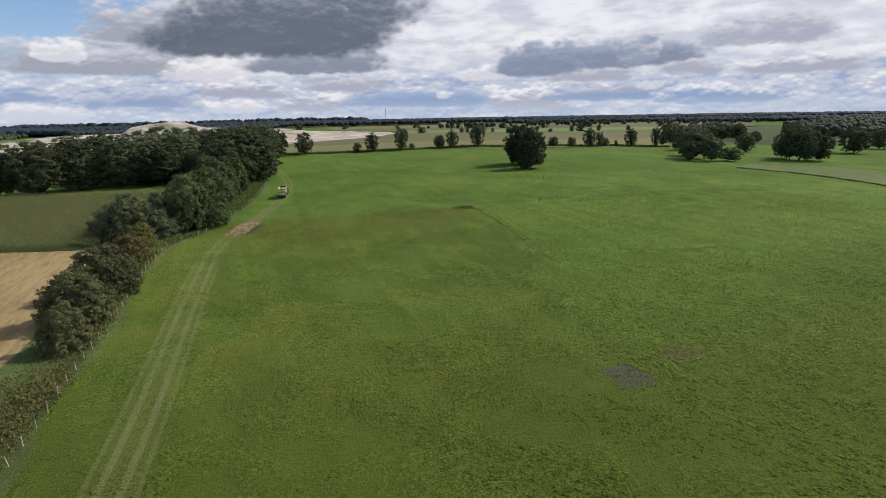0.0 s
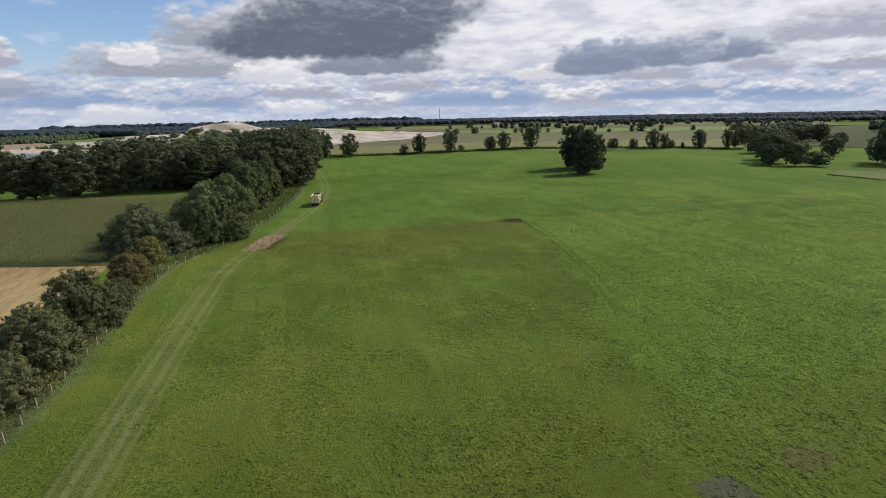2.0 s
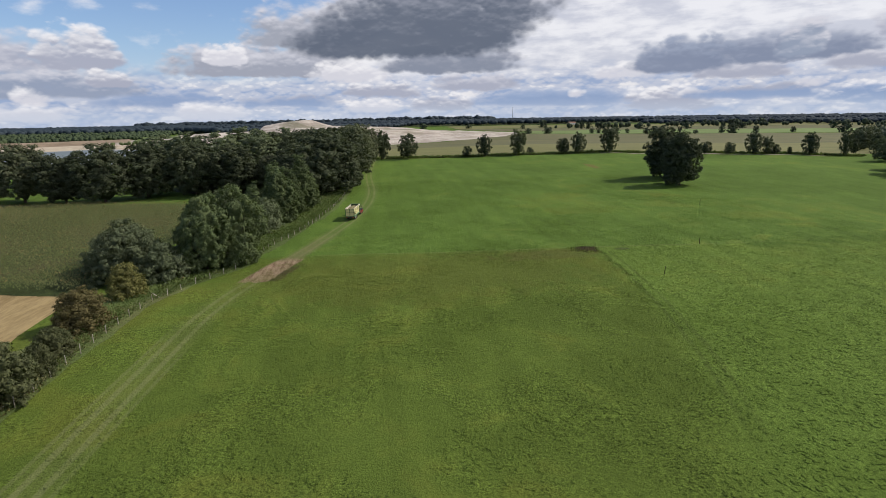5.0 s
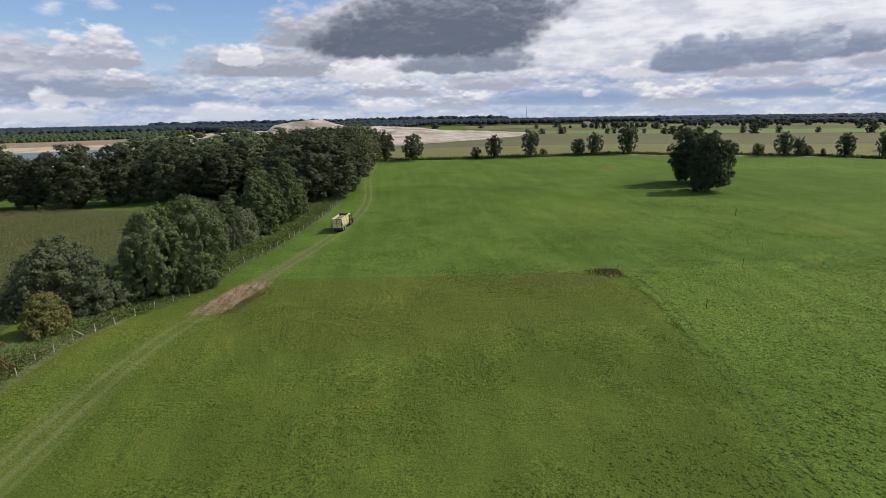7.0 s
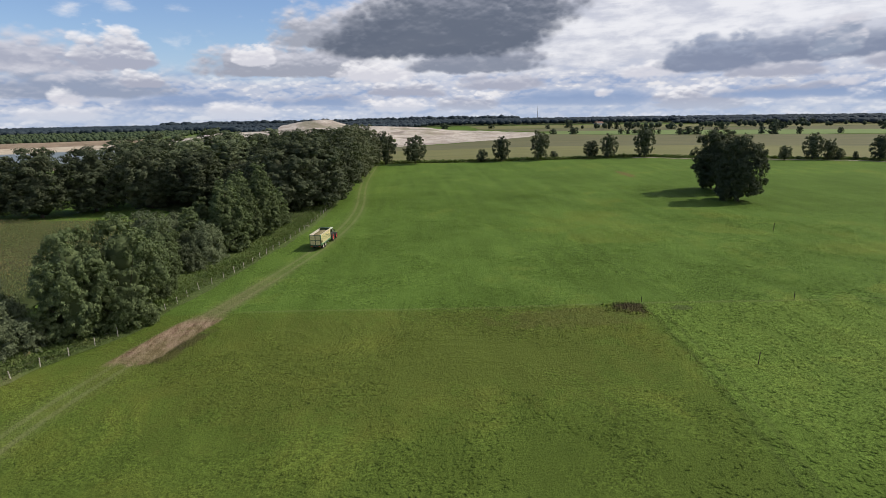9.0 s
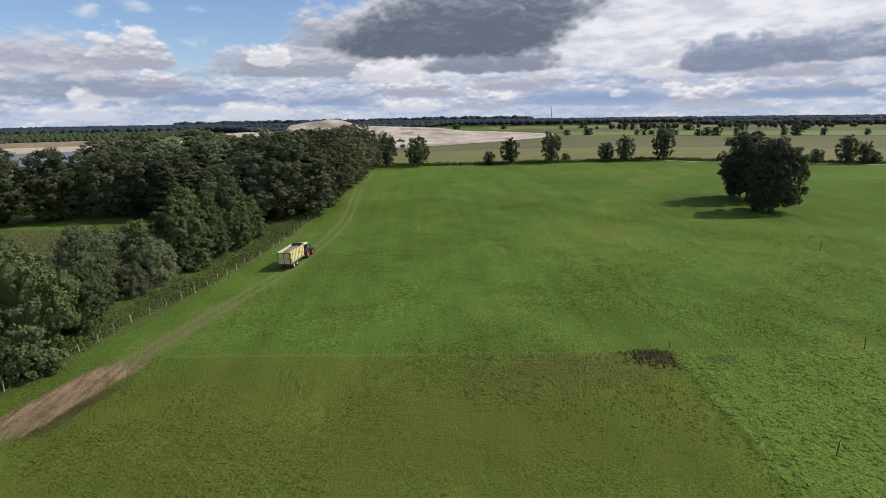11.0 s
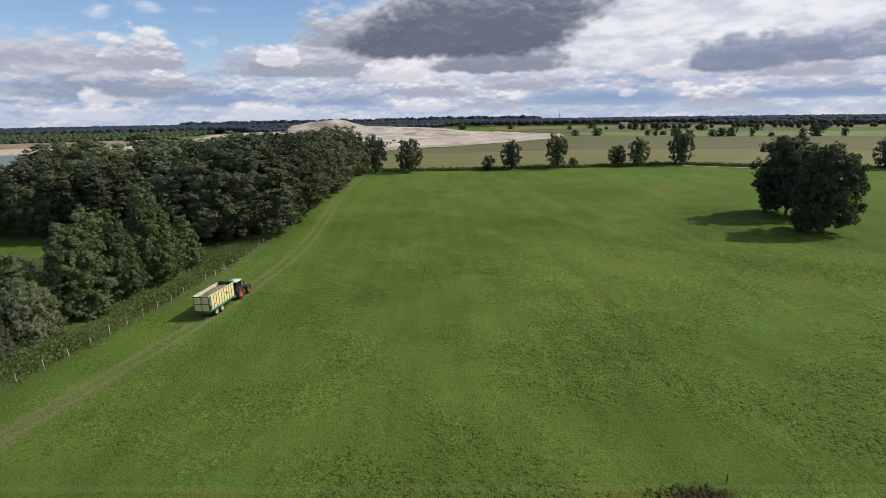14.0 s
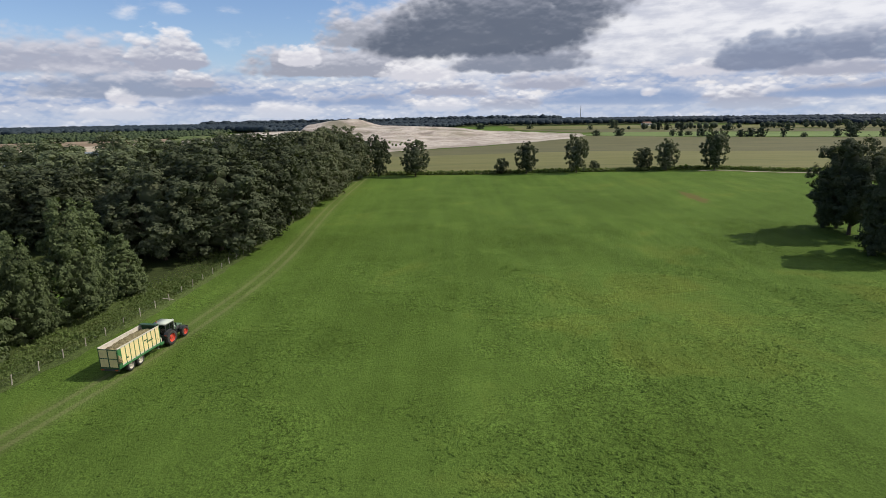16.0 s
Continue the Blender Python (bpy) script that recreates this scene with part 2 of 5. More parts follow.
def leaves(name, dark, light, through_light=0.22, odd=None):
    """Foliage that varies leaf by leaf, in patches, and from tree to tree."""
    m, n, b, out = material(name)
    isle = n.add("ShaderNodeNewGeometry").outputs["Random Per Island"]
    tree = n.add("ShaderNodeObjectInfo").outputs["Random"]
    patch = n.noise(position(n), 0.45, 3.0, 0.6)
    v = n.math("ADD", n.math("MULTIPLY", isle, 0.5), n.math("MULTIPLY", patch, 0.5))
    c = n.mix(n.ramp(v, 0.10, 0.90), dark, light)
    if odd:
        c = n.mix(n.math("MULTIPLY", n.ramp(n.math("ADD", n.math("MULTIPLY", patch, 0.7), n.math("MULTIPLY", tree, 0.3)), 0.45, 0.75), 0.6), c, odd)
    c = n.mix(1.0, c, n.ramp(tree, 0.0, 1.0, 0.78, 1.25), "MULTIPLY")
    n.put(b.inputs["Base Color"], c)
    b.inputs["Roughness"].default_value = 0.75
    b.inputs["Specular IOR Level"].default_value = 0.10
    tr = n.add("ShaderNodeBsdfTranslucent")
    n.put(tr.inputs[0], n.mix(1.0, c, (1.0, 1.15, 0.5), "MULTIPLY"))
    mixer = n.add("ShaderNodeMixShader")
    mixer.inputs[0].default_value = through_light
    n.put(mixer.inputs[1], b.outputs[0])
    n.put(mixer.inputs[2], tr.outputs[0])
    n.put(out.inputs[0], mixer.outputs[0])
    return m


def painted(name, colour, rough=0.45, metal=0.0, dirt=(0.16, 0.13, 0.09), amount=0.35, scale=2.2, coat=0.0):
    m, n, b, _ = material(name)
    co = n.add("ShaderNodeTexCoord").outputs["Object"]
    a, g = n.noise(co, scale, 5.0, 0.65, 0.4), n.noise(co, scale * 9, 3.0, 0.6)
    f = n.math("MULTIPLY", n.ramp(n.math("ADD", n.math("MULTIPLY", a, 0.7), n.math("MULTIPLY", g, 0.3)), 0.42, 0.68), amount)
    n.put(b.inputs["Base Color"], n.mix(f, colour, dirt))
    n.put(b.inputs["Roughness"], n.ramp(a, 0.3, 0.7, rough * 0.85, min(1.0, rough * 1.3)))
    b.inputs["Metallic"].default_value = metal
    b.inputs["Coat Weight"].default_value = coat
    bump(n, b, g, 0.08, 0.01)
    return m


def glassy(name, colour=(0.02, 0.03, 0.03)):
    m, n, b, _ = material(name)
    b.inputs["Base Color"].default_value = (*colour, 1)
    b.inputs["Roughness"].default_value, b.inputs["Transmission Weight"].default_value = 0.06, 0.75
    b.inputs["IOR"].default_value = 1.45
    return m


def build_sand():
    """Sand with greyer beds and patches that weeds have grown over."""
    m, n, b, _ = material("pale_sand")
    p = position(n)
    bed, fine, weed = n.noise(n.scaled(p, 1.0, 1.0, 7.0), 0.022, 5.0, 0.62, 0.8), n.noise(p, 0.18, 5.0, 0.65), n.noise(p, 0.013, 5.0, 0.6, 1.0)
    c = n.mix(n.ramp(n.math("ADD", n.math("MULTIPLY", bed, 0.6), n.math("MULTIPLY", fine, 0.4)), 0.36, 0.62), (0.25, 0.205, 0.165), (0.51, 0.445, 0.375))
    c = n.mix(n.math("MULTIPLY", n.ramp(n.math("ADD", n.math("MULTIPLY", weed, 0.8), n.math("MULTIPLY", fine, 0.2)), 0.52, 0.62), 0.75), c, (0.165, 0.150, 0.085))
    n.put(b.inputs["Base Color"], c)
    b.inputs["Roughness"].default_value = 0.95
    bump(n, b, n.math("ADD", bed, n.math("MULTIPLY", fine, 0.6)), 0.8, 2.0)
    return m


RUT_LINE = [(-13.6, 18), (-12.0, 40), (-10.7, 57.7), (-10.0, 71.5), (-9.0, 90.6), (-7.6, 110), (-6.0, 126), (-1.9, 142), (3.6, 158), (9.0, 176), (12.5, 190),
            (14.9, 204), (16.9, 222), (17.4, 240), (16.6, 262), (16.0, 285), (16.4, 305), (17.4, 330)]
PADDOCK_LINE = [(36, 8), (39, 55), (50, 85), (57, 112), (61.5, 151)]


def x_along(n, y, line, y_max=400.0, x0=-50.0, x1=150.0):
    """The x of a line across the meadow at each y, by a smooth curve."""
    node = n.add("ShaderNodeFloatCurve")
    pts = [((b) / y_max, (a - x0) / (x1 - x0)) for a, b in line]
    pts = [(0.0, pts[0][1])] + pts + [(1.0, pts[-1][1])]
    cur = node.mapping.curves[0].points
    cur[0].location, cur[1].location = pts[0], pts[-1]
    for q in pts[1:-1]:
        cur.new(*q)
    node.mapping.update()
    n.put(node.inputs["Value"], n.math("DIVIDE", y, y_max, clamp=True))
    return n.math("MULTIPLY_ADD", node.outputs[0], x1 - x0, x0)


def build_meadow():
    """One sward: mown in the north, grazed short in the south-west, tussocky in the south-east, with worn tracks and trodden spots."""
    m, n, b, _ = material("meadow_grass")
    p = position(n)
    xyz = n.add("ShaderNodeSeparateXYZ")
    n.put(xyz.inputs[0], p)
    x, y = xyz.outputs[:2]
    broad, mid = n.noise(p, 0.016, 3.0, 0.55, 0.8), n.noise(p, 0.10, 4.0, 0.6, 0.6)
    clump, grain = n.noise(p, 1.25, 5.0, 0.70, 0.3), n.noise(p, 3.6, 5.0, 0.75)
    loose = n.math("MULTIPLY", n.math("SUBTRACT", n.noise(p, 0.35, 4.0, 0.6), 0.5), 4.0)
    frayed = n.math("MULTIPLY", n.math("SUBTRACT", grain, 0.5), 2.4)
    ragged = n.math("ADD", loose, frayed)
    south = n.ramp(n.math("ADD", n.math("SUBTRACT", n.math("MULTIPLY_ADD", x, -0.054, 154.7), y), n.math("MULTIPLY_ADD", ragged, 0.7, n.math("MULTIPLY", n.math("SUBTRACT", mid, 0.5), n.ramp(x, 75, 130, 0.0, 160.0)))), n.ramp(x, 75, 130, -0.9, -9.0), n.ramp(x, 75, 130, 1.0, 9.0))
    blur = n.ramp(y, 80, 130, 6.0, 1.0)
    east = n.math("MULTIPLY", n.ramp(n.math("ADD", n.math("SUBTRACT", x, x_along(n, y, PADDOCK_LINE)), n.math("MULTIPLY", ragged, 0.9)), n.math("MULTIPLY", blur, -1.0), blur), south)

    def palette(dark, light, dry, dry_from):
        c = n.mix(n.ramp(n.math("ADD", n.math("MULTIPLY", broad, 0.6), n.math("MULTIPLY", mid, 0.4)), 0.36, 0.64), dark, light)
        f = n.ramp(n.math("ADD", n.math("MULTIPLY", mid, 0.5), n.math("MULTIPLY", broad, 0.5)), dry_from, dry_from + 0.14)
        return n.mix(n.math("MULTIPLY", f, 0.58), c, dry)

    c = palette((0.070, 0.114, 0.019), (0.093, 0.152, 0.028), (0.124, 0.150, 0.026), 0.52)
    c = n.mix(south, c, palette((0.073, 0.105, 0.018), (0.096, 0.138, 0.024), (0.120, 0.130, 0.023), 0.48))
    c = n.mix(east, c, palette((0.087, 0.134, 0.022), (0.114, 0.172, 0.032), (0.138, 0.164, 0.028), 0.52))
    mown = n.noise(n.scaled(p, 0.30, 0.012, 1.0), 1.0, 3.0, 0.6)
    c = n.mix(1.0, c, n.ramp(mown, 0.32, 0.68, 0.93, 1.07), "MULTIPLY")
    # lens vignette put into the colour: grass darkened towards the south end
    c = n.mix(n.ramp(n.math("ADD", y, n.math("MULTIPLY", loose, 5.0)), 85, 35, 0.0, 0.78), c, (0.066, 0.085, 0.013))
    # close-cropped lawns between rougher patches
    rougher = n.math("MAXIMUM", n.math("MULTIPLY", n.ramp(n.noise(p, 0.085, 5.0, 0.68, 0.9), 0.40, 0.64, 0.10, 1.25), n.ramp(y, 195, 270, 1.0, 0.35)), n.math("MULTIPLY", east, n.ramp(mid, 0.38, 0.62, 0.30, 1.0)))
    coarse = n.math("ADD", n.math("MULTIPLY", n.math("SUBTRACT", n.ramp(clump, 0.30, 0.70, 0.84, 1.13), 1.0), rougher), 1.0)
    c = n.mix(1.0, c, coarse, "MULTIPLY")
    # shade in the gaps between the tufts, put into the colour where grain dips
    blades = n.math("ADD", n.math("MULTIPLY", n.math("SUBTRACT", n.ramp(grain, 0.34, 0.62, 0.60, 1.32), 1.0), n.math("MULTIPLY_ADD", rougher, 0.8, 0.15)), 1.0)
    c = n.mix(1.0, c, blades, "MULTIPLY")
    c = n.mix(1.0, c, n.ramp(n.noise(p, 8.5, 3.0, 0.7), 0.30, 0.70, 0.80, 1.18), "MULTIPLY")
    # wheel tracks beside the fence, in a swath of flattened grass
    off = n.math("SUBTRACT", x, x_along(n, y, RUT_LINE))
    worn = None
    for d, half, power, until in ((0.0, 0.45, 0.62, 345), (-1.9, 0.45, 0.62, 345), (-3.2, 0.30, 0.42, 118), (1.2, 0.30, 0.36, 112)):
        e = n.math("ABSOLUTE", n.math("SUBTRACT", off, d))
        k = n.math("MULTIPLY", n.ramp(n.math("ADD", e, n.math("MULTIPLY", frayed, 0.16)), half * 1.3, half * 0.4, 0.0, power), n.ramp(y, until + 6, until - 6))
        worn = k if worn is None else n.math("MAXIMUM", worn, k)
    worn = n.math("MULTIPLY", worn, n.ramp(mid, 0.25, 0.55, 0.55, 1.0))
    swath = n.ramp(n.math("ADD", n.math("ABSOLUTE", n.math("ADD", off, 0.95)), n.math("MULTIPLY", ragged, 0.35)), 3.0, 1.2, 0.0, 0.16)
    c = n.mix(n.math("MAXIMUM", worn, swath), c, (0.168, 0.178, 0.074))
    # bare red-brown soil where the track crosses wet ground, and its dusty trail
    mids = n.math("ABSOLUTE", n.math("ADD", off, 0.75))
    lanes = n.noise(n.scaled(p, 1.6, 0.22, 1.0), 1.0, 4.0, 0.6)
    soil_mix = n.mix(n.ramp(n.math("ADD", n.math("MULTIPLY", clump, 0.35), n.math("MULTIPLY", lanes, 0.65)), 0.36, 0.62), (0.140, 0.088, 0.058), (0.300, 0.215, 0.150))
    dust = n.math("MULTIPLY", n.ramp(n.math("ADD", mids, n.math("MULTIPLY", ragged, 0.35)), 2.6, 0.8), n.math("MULTIPLY", n.ramp(y, 146, 154), n.ramp(y, 182, 158, 0.0, 0.55)))
    c = n.mix(dust, c, (0.150, 0.135, 0.066))
    length = n.math("MULTIPLY", n.ramp(n.math("ADD", y, ragged), 138.6, 140.4), n.ramp(n.math("ADD", y, ragged), 155.0, 150.5))
    mud_edge = n.math("MULTIPLY", n.math("MULTIPLY", n.ramp(n.math("ADD", off, n.math("MULTIPLY", ragged, 0.3)), 0.6, 1.2), n.ramp(n.math("ADD", off, n.math("MULTIPLY", ragged, 0.5)), 4.3, 3.2)), n.ramp(n.math("ADD", y, ragged), 150, 146))
    c = n.mix(n.math("MULTIPLY", mud_edge, n.math("MULTIPLY", length, 0.9)), c, (0.042, 0.030, 0.020))
    c = n.mix(n.math("MULTIPLY", n.ramp(n.math("ADD", mids, n.math("MULTIPLY", ragged, 0.28)), 3.0, 2.2), length), c, soil_mix)
    # the trace of an old fence, and a dark worn edge along the paddock
    trace = n.math("ABSOLUTE", n.math("ADD", n.math("SUBTRACT", n.math("MULTIPLY_ADD", x, -0.054, 154.9), y), n.math("MULTIPLY", ragged, 0.12)))
    c = n.mix(n.math("MULTIPLY", n.ramp(trace, 0.55, 0.10, 0.0, 0.28), n.math("MULTIPLY", n.ramp(x, 4.0, 8.0), n.ramp(x, 130.0, 70.0))), c, (0.150, 0.165, 0.062))
    for d in (0.4, 2.0):
        e = n.math("ABSOLUTE", n.math("ADD", n.math("SUBTRACT", n.math("SUBTRACT", x, x_along(n, y, PADDOCK_LINE)), d), n.math("MULTIPLY", ragged, 0.16)))
        c = n.mix(n.math("MULTIPLY", n.ramp(e, 0.50, 0.12, 0.0, 0.28), n.math("MULTIPLY", south, n.ramp(y, 75, 100))), c, (0.052, 0.064, 0.020))
    # trodden and muddy spots: centre, half sizes, colour, power, and whether it stays west of the paddock line
    for cx, cy, rx, ry, colour, power, west in ((25.0, 139.0, 42.0, 17.0, (0.096, 0.106, 0.022), 0.42, True), (59.9, 150.3, 2.9, 3.0, (0.034, 0.027, 0.018), 1.0, True), (51.0, 147.5, 13.0, 4.5, (0.092, 0.086, 0.028), 0.45, True), (66.5, 149.2, 2.2, 1.2, (0.055, 0.055, 0.032), 0.5, False),
                                                (38.3, 47.6, 2.5, 3.3, (0.080, 0.076, 0.060), 0.72, False), (48.0, 50.3, 3.4, 2.0, (0.105, 0.078, 0.042), 0.55, False), (114.8, 290.0, 2.6, 10.0, (0.150, 0.108, 0.045), 0.7, False),
                                                (152.0, 152.0, 9.0, 2.2, (0.120, 0.100, 0.040), 0.5, False)):
        u, v = n.math("DIVIDE", n.math("SUBTRACT", x, cx), rx), n.math("DIVIDE", n.math("SUBTRACT", y, cy), ry)
        d = n.math("SQRT", n.math("ADD", n.math("MULTIPLY", u, u), n.math("MULTIPLY", v, v)))
        k = n.ramp(n.math("ADD", d, n.math("MULTIPLY", ragged, 0.42)), 1.05, 0.55, 0.0, power)
        if west:
            k = n.math("MULTIPLY", n.math("MULTIPLY", k, n.math("SUBTRACT", 1.0, east)), south)
        c = n.mix(k, c, colour)
    n.put(b.inputs["Base Color"], c)
    b.inputs["Roughness"].default_value = 0.9
    b.inputs["Specular IOR Level"].default_value = 0.05
    lumpy = n.math("MULTIPLY", clump, n.math("MULTIPLY", rougher, n.math("MULTIPLY_ADD", east, 0.35, 0.6)))
    bump(n, b, n.math("ADD", lumpy, n.math("MULTIPLY", grain, 0.5)), 0.95, 0.36)
    return m


GRASS = build_meadow()
VERGE = sward("verge_grass", (0.066, 0.092, 0.026), (0.100, 0.134, 0.038), (0.150, 0.148, 0.062), 1.3, 0.8, 0.52)
PASTURE = sward("dry_pasture", (0.082, 0.112, 0.034), (0.110, 0.142, 0.044), (0.135, 0.146, 0.060), 0.8, 0.4, 0.50)
# grass darkened in its colour for the shade under trees and maize
SHADY = sward("shaded_wood_floor", (0.040, 0.052, 0.016), (0.060, 0.080, 0.024), (0.07, 0.06, 0.03), 1.0, 0.6, 0.50)
CROP = earth("ripening_maize", (0.108, 0.112, 0.036), (0.168, 0.160, 0.056), 0.05, 0.4, 0.9, (0.25, 2.5, 1))
CROP_DARK = earth("dull_crop", (0.084, 0.082, 0.036), (0.132, 0.126, 0.052), 0.04, 0.3, 0.9, (0.3, 2.0, 1))
LEY = earth("bright_ley", (0.10, 0.155, 0.040), (0.15, 0.205, 0.058), 0.03, 0.3, 0.9, (0.3, 2.0, 1))
STUBBLE = earth("stubble", (0.185, 0.128, 0.056), (0.335, 0.248, 0.118), 0.25, 0.4, 0.95, (2.5, 0.5, 1))
SAND = build_sand()
BANK = earth("eroded_bank", (0.17, 0.125, 0.085), (0.29, 0.22, 0.15), 0.05, 0.8, 0.95, (1, 1, 4))
SHORE = earth("wet_sand", (0.30, 0.24, 0.17), (0.50, 0.42, 0.31), 0.03, 0.4, 0.95)
LANE = earth("sandy_lane", (0.26, 0.22, 0.15), (0.40, 0.35, 0.25), 0.8, 0.3)
OAK = leaves("oak_leaves", (0.058, 0.073, 0.041), (0.102, 0.117, 0.066), 0.24, (0.110, 0.108, 0.064))
ALDER = leaves("alder_leaves", (0.074, 0.098, 0.045), (0.134, 0.164, 0.072), 0.28)
WILLOW = leaves("willow_leaves", (0.092, 0.112, 0.062), (0.150, 0.172, 0.096), 0.24)
THORN = leaves("thorn_leaves", (0.072, 0.084, 0.040), (0.136, 0.144, 0.066), 0.24, (0.114, 0.104, 0.054))
RUDDY = leaves("ruddy_leaves", (0.095, 0.084, 0.036), (0.170, 0.142, 0.062), 0.22)
YELLOW = leaves("yellowing_leaves", (0.125, 0.128, 0.040), (0.240, 0.225, 0.085), 0.25)
FAR_LEAF = leaves("far_leaves", (0.040, 0.054, 0.034), (0.066, 0.084, 0.048), 0.08)
# bluish base colour puts the haze of distance into the far woods
HAZY_PINE = leaves("hazy_pine", (0.023, 0.033, 0.041), (0.031, 0.042, 0.050), 0.0)
WEED = leaves("weeds", (0.072, 0.104, 0.032), (0.128, 0.170, 0.056), 0.3, (0.150, 0.150, 0.066))
STRAW = leaves("dry_weeds", (0.110, 0.108, 0.042), (0.200, 0.180, 0.086), 0.3, (0.230, 0.190, 0.105))
LAKE_LEAF = leaves("lake_leaves", (0.032, 0.046, 0.025), (0.054, 0.072, 0.034), 0.08)
MAIZE = leaves("maize_leaves", (0.084, 0.104, 0.036), (0.130, 0.154, 0.060), 0.2, (0.155, 0.150, 0.070))
TASSEL = leaves("maize_tassels", (0.16, 0.13, 0.05), (0.27, 0.22, 0.10), 0.1)
BARK = earth("bark", (0.045, 0.036, 0.026), (0.12, 0.095, 0.068), 3.0, 0.9, 0.95, (1, 1, 0.2))
WOOD = earth("grey_post_wood", (0.26, 0.23, 0.18), (0.50, 0.46, 0.38), 6.0, 0.5, 0.9, (1, 1, 0.15))
WHITE = painted("white_paint", (0.74, 0.73, 0.68), 0.5, 0.0, amount=0.4)
WIRE = painted("galvanised_wire", (0.16, 0.16, 0.15), 0.7, 0.5)
CREAM = painted("cream_panel_paint", (0.72, 0.60, 0.30), 0.45, 0.0, (0.30, 0.24, 0.14), 0.35, 1.2)
GREEN = painted("green_frame_paint", (0.035, 0.17, 0.055), 0.4, 0.0, (0.12, 0.12, 0.07), 0.4, 1.6, 0.2)
DEEP_GREEN = painted("dark_green_paint", (0.022, 0.075, 0.028), 0.4, 0.0, (0.10, 0.09, 0.06), 0.35, 1.6, 0.3)
HOOD = painted("hood_green_paint", (0.050, 0.115, 0.055), 0.35, 0.0, (0.12, 0.11, 0.07), 0.3, 1.6, 0.4)
CHARCOAL = painted("charcoal_paint", (0.030, 0.032, 0.034), 0.5, 0.0, (0.11, 0.10, 0.08), 0.4)
RED = painted("red_rim_paint", (0.52, 0.055, 0.030), 0.42, 0.0, (0.17, 0.12, 0.08), 0.35)
PALE = painted("pale_rim_paint", (0.58, 0.54, 0.44), 0.45, 0.0, (0.20, 0.16, 0.11), 0.5)
RUBBER = painted("tyre_rubber", (0.020, 0.020, 0.020), 0.85, 0.0, (0.10, 0.085, 0.06), 0.55, 3.0)
ROOF = painted("pale_roof_paint", (0.46, 0.50, 0.42), 0.35, 0.0, (0.3, 0.29, 0.25), 0.3)
STEEL = painted("dull_steel", (0.32, 0.32, 0.31), 0.45, 0.8)
LAMP = painted("lamp_lens", (0.50, 0.10, 0.03), 0.2, 0.0, amount=0.1)
GLASS = glassy("cab_glass")
BRICK = painted("far_wall_plaster", (0.70, 0.68, 0.64), 0.8)
TILES = painted("far_roof_tiles", (0.16, 0.085, 0.06), 0.8)
SILAGE = earth("chopped_silage", (0.16, 0.135, 0.065), (0.34, 0.29, 0.16), 3.5, 1.0)


def build_water():
    m, n, b, _ = material("lake_water")
    b.inputs["Base Color"].default_value = (0.12, 0.135, 0.11, 1)
    b.inputs["Roughness"].default_value, b.inputs["IOR"].default_value = 0.35, 1.33
    b.inputs["Specular IOR Level"].default_value = 0.3
    bump(n, b, n.noise(position(n), 0.8, 4.0, 0.6), 0.12, 0.1)
    return m


WATER = build_water()


# ---- shapes ----
def ease(a, b, v):
    k = np.clip((np.asarray(v, float) - a) / (b - a), 0, 1)
    return k * k * (3 - 2 * k)


def land(x, y):
    """The height of the ground: a meadow that climbs gently, then the plain, lower by the lake."""
    x, y = np.asarray(x, float), np.asarray(y, float)
    near = 0.0192 * np.clip(y, -100, 345) + 0.0044 * np.clip(x, -60, 150) - 0.024 * np.clip(x - 150, 0, 250)
    near = near + 0.22 * np.sin(x / 17 + 0.4) * np.sin(y / 23) + 0.12 * np.sin(x / 9 - y / 13)
    w = ease(345, 700, y)
    w2 = ease(1900, 4600, np.hypot(x, y))
    return near * (1 - w) - 1.0 * w - 30.0 * w2 - 4.0 * ease(-90, -150, x) * ease(330, 430, y)


def ground_z(x, y):
    return float(land(x, y))


def mesh_from(name, verts, faces):
    """A mesh from arrays of corners and of triangles or quads."""
    me = bpy.data.meshes.new(name)
    verts, faces = np.asarray(verts, np.float32), np.asarray(faces, np.int32)
    k = faces.shape[1]
    me.vertices.add(len(verts))
    me.vertices.foreach_set("co", verts.ravel())
    me.loops.add(faces.size)
    me.loops.foreach_set("vertex_index", faces.ravel())
    me.polygons.add(len(faces))
    me.polygons.foreach_set("loop_start", np.arange(0, faces.size, k, dtype=np.int32))
    me.polygons.foreach_set("loop_total", np.full(len(faces), k, dtype=np.int32))
    me.update(calc_edges=True)
    return me


def solid(name, me, mat, parent=None, label="", smooth=False):
    me.materials.append(mat)
    if smooth:
        me.polygons.foreach_set("use_smooth", np.ones(len(me.polygons), bool))
    ob = new(name, me)
    if parent is not None:
        ob.parent = parent
    if label:
        ob["label"] = label
    return ob


def part(name, bm, mat, parent=None, label="", smooth=False):
    me = bpy.data.meshes.new(name)
    bm.to_mesh(me)
    bm.free()
    return solid(name, me, mat, parent, label, smooth)


def root(name, m=None):
    ob = new(name)
    ob.empty_display_size = 0.3
    if m is not None:
        ob.matrix_basis = m
    return ob


